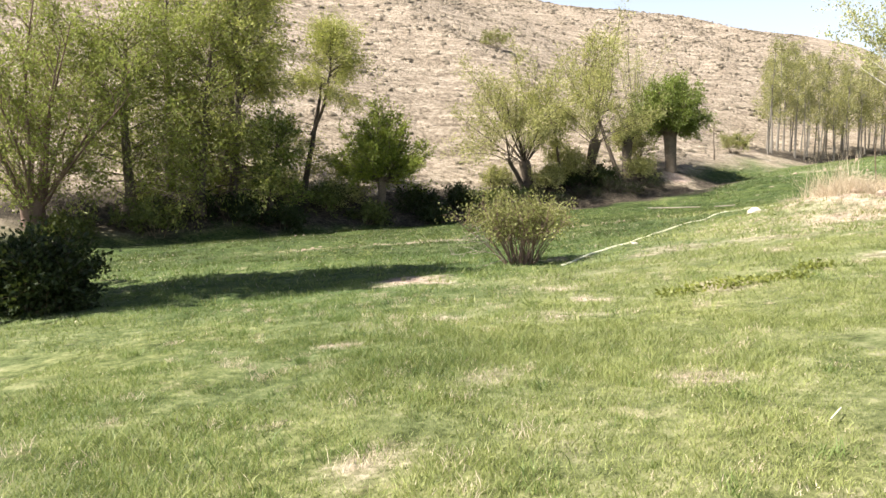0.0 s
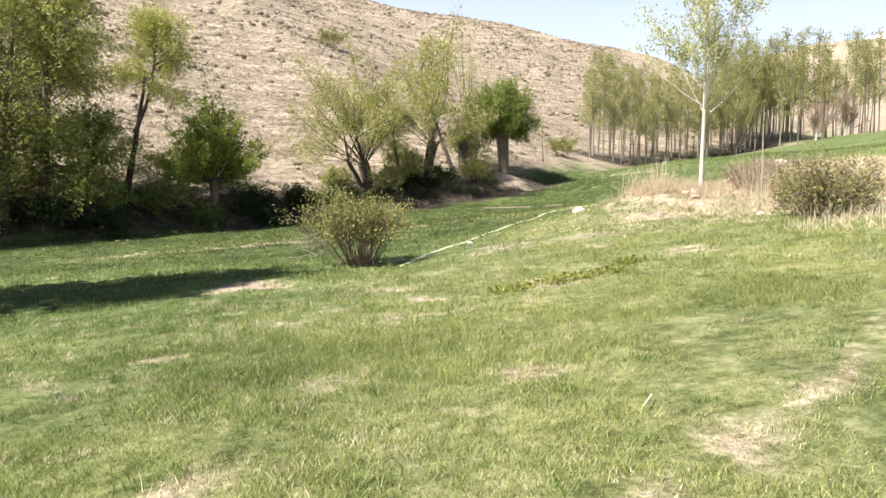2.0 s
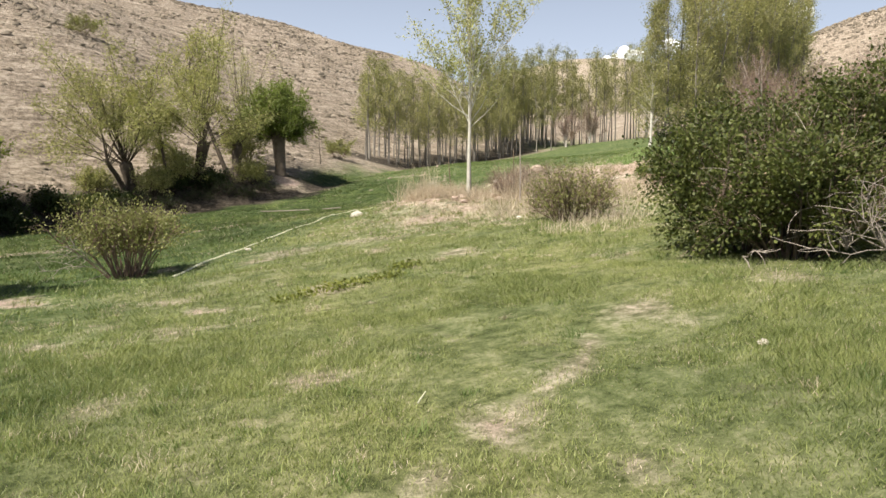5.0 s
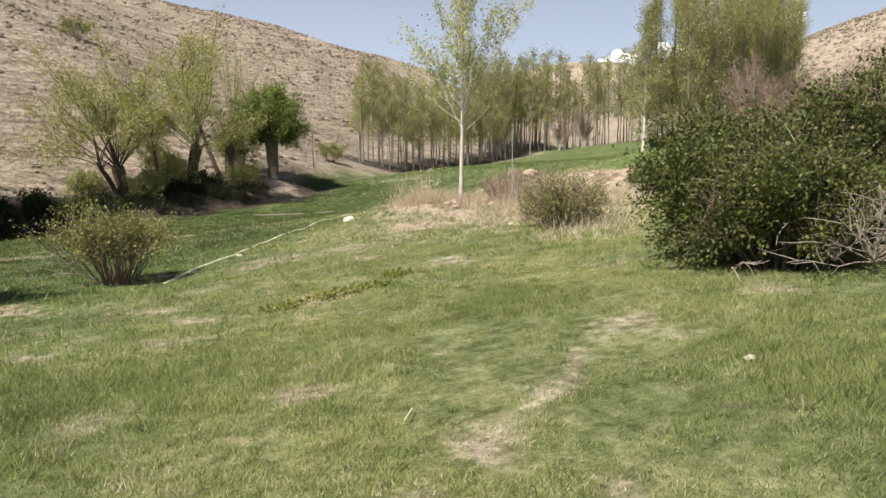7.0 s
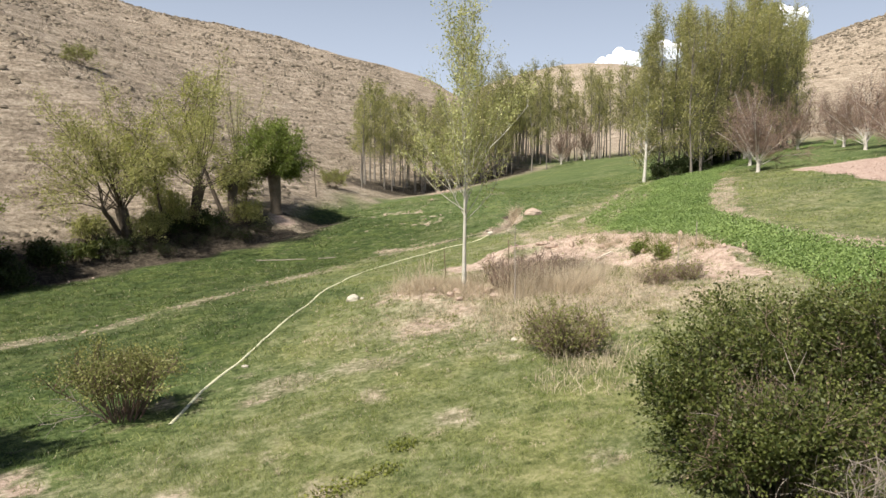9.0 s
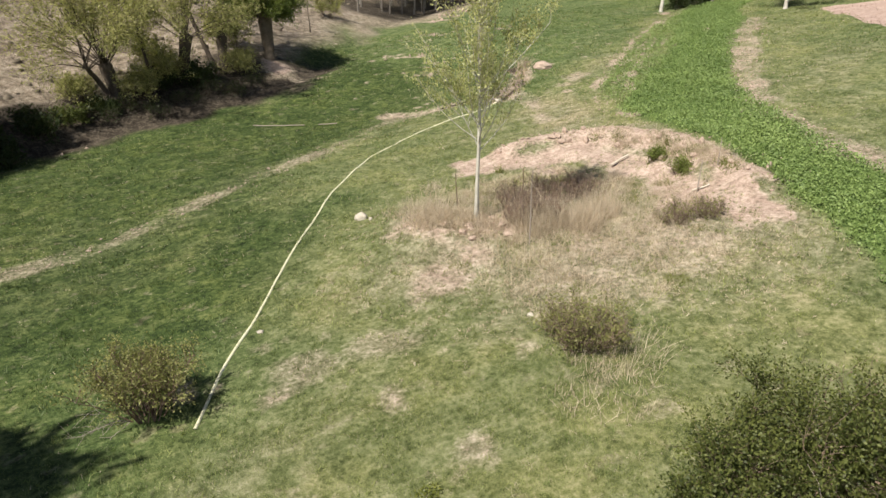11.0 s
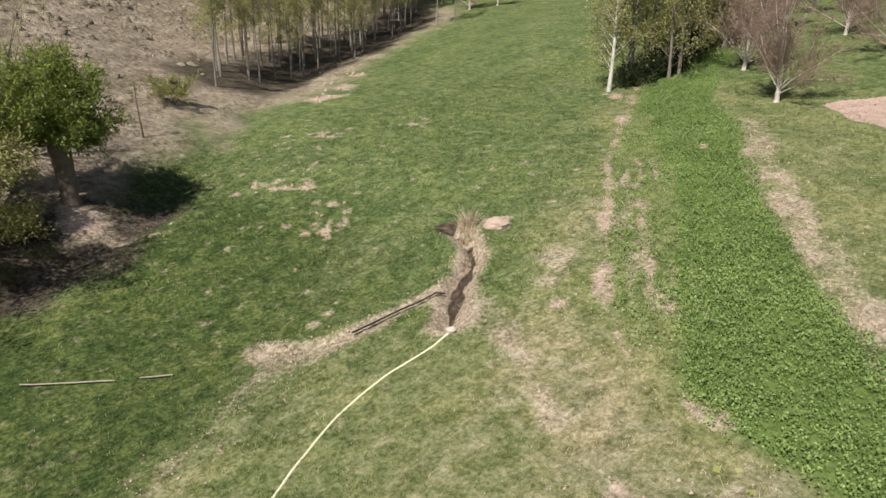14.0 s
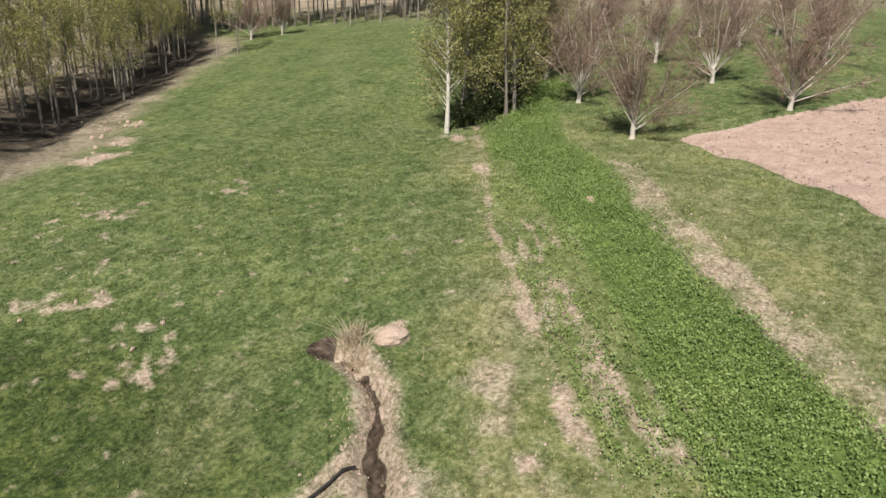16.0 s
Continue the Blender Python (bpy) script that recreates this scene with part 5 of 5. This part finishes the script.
# ---- dry reeds and weeds ----
def tuft(name, x, y, n, r, h, w, lean, material, label, seed):
    rng = np.random.default_rng(seed)
    a, k = rng.uniform(0, 2 * np.pi, n), np.sqrt(rng.uniform(0, 1, n)) * r
    return tagged(blade_mesh(name, rng, x + k * np.cos(a), y + k * np.sin(a), h * rng.uniform(0.22, 1.1, n), np.full(n, w), np.abs(rng.normal(size=n)) * (lean + 0.2), material, label, "grass"), kind="")


REEDS = [(8.15, 15.7, 0.45, 1.05, 0.16), (10.0, 13.9, 0.45, 0.95, 0.3), (10.9, 13.5, 0.45, 0.9, 0.3), (11.7, 13.7, 0.4, 0.85, 0.3), (8.6, 15.1, 0.4, 0.42, 0.8), (8.2, 15.4, 0.4, 0.4, 0.9), (8.9, 14.5, 0.45, 0.35, 0.6), (9.3, 13.6, 0.6, 0.4, 0.5), (9.2, 12.6, 0.7, 0.38, 0.5), (8.6, 10.9, 0.7, 0.35, 0.5), (8.0, 9.1, 0.5, 0.38, 0.5),
         (10.6, 13.2, 0.9, 0.45, 0.4), (11.6, 13.2, 0.8, 0.45, 0.4), (12.6, 13.0, 0.7, 0.45, 0.4), (9.3, 16.3, 0.8, 0.45, 0.4), (10.2, 12.0, 0.9, 0.35, 0.5), (7.2, 8.4, 0.5, 0.2, 0.5),
         (11.6, 16.6, 0.7, 0.35, 0.5), (10.6, 15.6, 0.7, 0.4, 0.5), (8.5, 12.2, 0.6, 0.3, 0.5), (9.7, 14.9, 0.5, 0.5, 0.3), (11.4, 11.6, 0.9, 0.25, 0.6), (12.6, 11.4, 0.9, 0.2, 0.6), (8.6, 16.8, 0.6, 0.4, 0.5), (13.4, 12.9, 0.5, 0.3, 0.5)]
for i, (x, y, r, h, lean) in enumerate(REEDS):
    tuft("reed_tuft", x, y, 200 if i == 0 else 820 if r < 0.5 else 420, r * (1.2 if r < 0.5 else 1.5), h * (0.85 if i else 0.95), 0.01, lean * 1.5, LEAF_DRY, "tuft of tall dry straw-coloured grass", 300 + i)
rng = np.random.default_rng(333)
for i in range(150):
    k = rng.uniform(0, 1)
    x, y = (10.0 + 3.6 * k + rng.normal() * 0.5, 17.2 - 2.4 * k + rng.normal() * 0.9) if i < 105 else (15.3 + 0.5 * math.sin(3 * k) + rng.normal() * 0.18, 13.0 + 5.4 * k)
    tuft("reed_tuft", x, y, 90, rng.uniform(0.12, 0.3), rng.uniform(0.12, 0.3), 0.011, 1.2, LEAF_DRY if i % 3 else LEAF_WEED, "small dry tuft in the bare pit" if i % 3 else "small olive weed tuft in the bare pit", 350 + i)
for i in range(30):
    x, y = rng.uniform(7.6, 13.6), rng.uniform(10.2, 14.4)
    tuft("reed_tuft", x, y, 110, rng.uniform(0.15, 0.4), rng.uniform(0.1, 0.24), 0.011, 1.2, LEAF_DRY if i % 4 else LEAF_WEED, "low dry tuft on the worn turf" if i % 4 else "low olive tuft on the worn turf", 410 + i)
tuft("reed_tuft", 21.35, 30.4, 260, 0.3, 0.6, 0.025, 0.7, LEAF_DRY, "dry reed tuft hanging over the ditch end", 340)
tuft("reed_tuft", 20.95, 29.9, 160, 0.25, 0.4, 0.025, 0.8, LEAF_DRY, "dry reed tuft hanging over the ditch", 341)
for i, (x, y, r) in enumerate([(2.95, 7.6, 0.3), (3.3, 7.65, 0.22), (3.75, 7.75, 0.22), (4.2, 8.2, 0.2), (2.6, 7.5, 0.2)]):
    rng = np.random.default_rng(400 + i)
    n = 170
    a, k = rng.uniform(0, 2 * np.pi, n), np.sqrt(rng.uniform(0, 1, n)) * r
    x2, y2 = x + k * np.cos(a), y + k * np.sin(a) * 0.7
    c = np.stack([x2, y2, terrain(x2, y2) + rng.uniform(0.0, 0.07, n)], 1)
    tagged(part_mesh("weed_clump", mesh_arrays("weed_clump", *leaves(rng, c, 0.045, 0.028)), LEAF_WEED), "low yellowish green weed clump in the turf", "weed", "", "stuff")


def dead_branch(seed, x, y, n, way, length, label):
    """Bare pale branches that fan out of the thorn bush."""
    rng = np.random.default_rng(seed)
    lines = []
    for _ in range(n):
        w = np.array(way, float) + rng.normal(size=3) * 0.45
        p = bent(rng, (0, 0, 0.1), w, length * rng.uniform(0.6, 1.1), 6, 0.02, 0.3)
        lines.append((p, np.linspace(0.006, 0.0025, 6), 5))
        for _ in range(7):
            q = bent(rng, along(p, rng.uniform(0.3, 0.95)), splayed(rng, p[-1] - p[0], 50), length * rng.uniform(0.2, 0.45), 4, 0, 0.2)
            lines.append((q, np.linspace(0.0036, 0.002, 4), 4))
    ob = part_mesh("dead_branch", mesh_arrays("dead_branch", *tubes(lines, True)), TWIG_DEAD)
    ob.matrix_basis = pose(x, y, up_at(x, y))
    return tagged(ob, label, "branch")


dead_branch(501, 6.2, 3.85, 20, (-0.25, -0.15, 0.8), 0.75, "bare grey dead branches poking out of the thorn bush")
dead_branch(502, 6.65, 3.45, 18, (-0.25, -0.15, 0.9), 0.8, "bare grey dead branches poking out of the thorn bush")
dead_branch(506, 6.1, 4.1, 12, (-0.1, -0.1, 0.9), 0.55, "bare grey dead branches poking out of the thorn bush")
dead_branch(503, 5.45, 4.55, 2, (-0.4, -0.5, 0.2), 0.32, "broken pale branch lying below the thorn bush")
dead_branch(504, 6.3, 4.7, 3, (-0.3, -0.2, 1.0), 1.3, "bare grey twigs above the thorn bush")
dead_branch(505, 1.25, 12.1, 4, (-0.9, -0.3, 0.35), 0.9, "dry straw-coloured twigs at the foot of the bush")


# ---- crumbs of soil along the bare bands ----
rng = np.random.default_rng(61)
px_, py_, pr_ = [], [], []
for way, n, wide, r0, r1 in ((TRACK, 260, 0.35, 0.02, 0.05), (PALE_R, 800, 0.5, 0.02, 0.06), (PALE_L, 500, 0.25, 0.02, 0.05), (CREST, 500, 0.7, 0.015, 0.06), (DITCH, 260, 0.45, 0.015, 0.05), (DITCH_W, 120, 0.4, 0.015, 0.05)):
    w = np.array(way, float)
    seg = np.r_[0, np.cumsum(np.hypot(*np.diff(w, axis=0).T))]
    s = rng.uniform(0, seg[-1], n)
    px_.append(np.interp(s, seg, w[:, 0]) + rng.normal(size=n) * wide)
    py_.append(np.interp(s, seg, w[:, 1]) + rng.normal(size=n) * wide)
    pr_.append(r0 + (r1 - r0) * rng.uniform(0, 1, n) ** 3)
x, y, r = np.concatenate(px_), np.concatenate(py_), np.concatenate(pr_)
ok = masks(x, y)[6] < 0.2
x, y, r = x[ok], y[ok], r[ok]
n = len(x)
unit = np.array([(1, 0, 0), (0, 1, 0), (-1, 0, 0), (0, -1, 0), (0, 0, 1), (0, 0, -1)], float)
tri = np.array([(0, 1, 4), (1, 2, 4), (2, 3, 4), (3, 0, 4), (1, 0, 5), (2, 1, 5), (3, 2, 5), (0, 3, 5)])
v = unit[None] * rng.uniform(0.6, 1.3, (n, 6, 1)) * r[:, None, None] * np.array([1.2, 1.0, 0.8]) + np.stack([x, y, terrain(x, y) + r * 0.2], 1)[:, None]
tagged(part_mesh("earth_crumbs", mesh_arrays("earth_crumbs", v.reshape(-1, 3), None, (np.arange(n)[:, None, None] * 6 + tri[None]).reshape(-1, 3)), EARTH), "small crumbs of pale dug soil", "soil", "", "stuff")


# clods on the tilled plot
x, y = rng.uniform(33, 60, 9000), rng.uniform(10, 31, 9000)
ok = plough_at(x, y) > 0.75
x, y = x[ok], y[ok]
n = len(x)
r = 0.015 + 0.045 * rng.uniform(0, 1, n) ** 3
v = unit[None] * rng.uniform(0.6, 1.3, (n, 6, 1)) * r[:, None, None] * np.array([1.2, 1.0, 0.8]) + np.stack([x, y, terrain(x, y) - 0.1 + r * 0.3], 1)[:, None]
tagged(part_mesh("tilled_clods", mesh_arrays("tilled_clods", v.reshape(-1, 3), None, (np.arange(n)[:, None, None] * 6 + tri[None]).reshape(-1, 3)), TILTH), "pinkish brown clods on the tilled plot", "soil", "", "stuff")


# ---- clouds low over the far ridge ----
def cloud(seed, az, el, r, size):
    rng = np.random.default_rng(seed)
    bm = bmesh.new()
    for _ in range(16):
        u = np.clip(rng.normal(size=3), -1.3, 1.3) * np.array([0.9, 0.5, 0.3])
        k = rng.uniform(0.3, 0.6) * (1.2 - 0.3 * abs(u[0]))
        bmesh.ops.create_icosphere(bm, subdivisions=3, radius=max(k, 0.15), matrix=Matrix.Translation(u))
    for v in bm.verts:
        v.co += v.normal * 0.25 * noise.noise(v.co * 2.2) + v.normal * 0.1 * noise.noise(v.co * 6)
    ob = part("backdrop", bm, CLOUD)
    a = radians(az)
    ob.matrix_basis = pose(r * math.sin(a), r * math.cos(a), r * el, 0, 0, -az) @ Matrix.Diagonal((size, size, size * 0.8, 1))
    tagged(ob, "bright white cumulus cloud low over the ridge", "cloud", "", "structure")


cloud(1, 43.0, 0.178, 2200, 46)
cloud(2, 47.5, 0.19, 2200, 44)
cloud(3, 54.3, 0.222, 2400, 44)
cloud(4, 61.5, 0.262, 2400, 44)
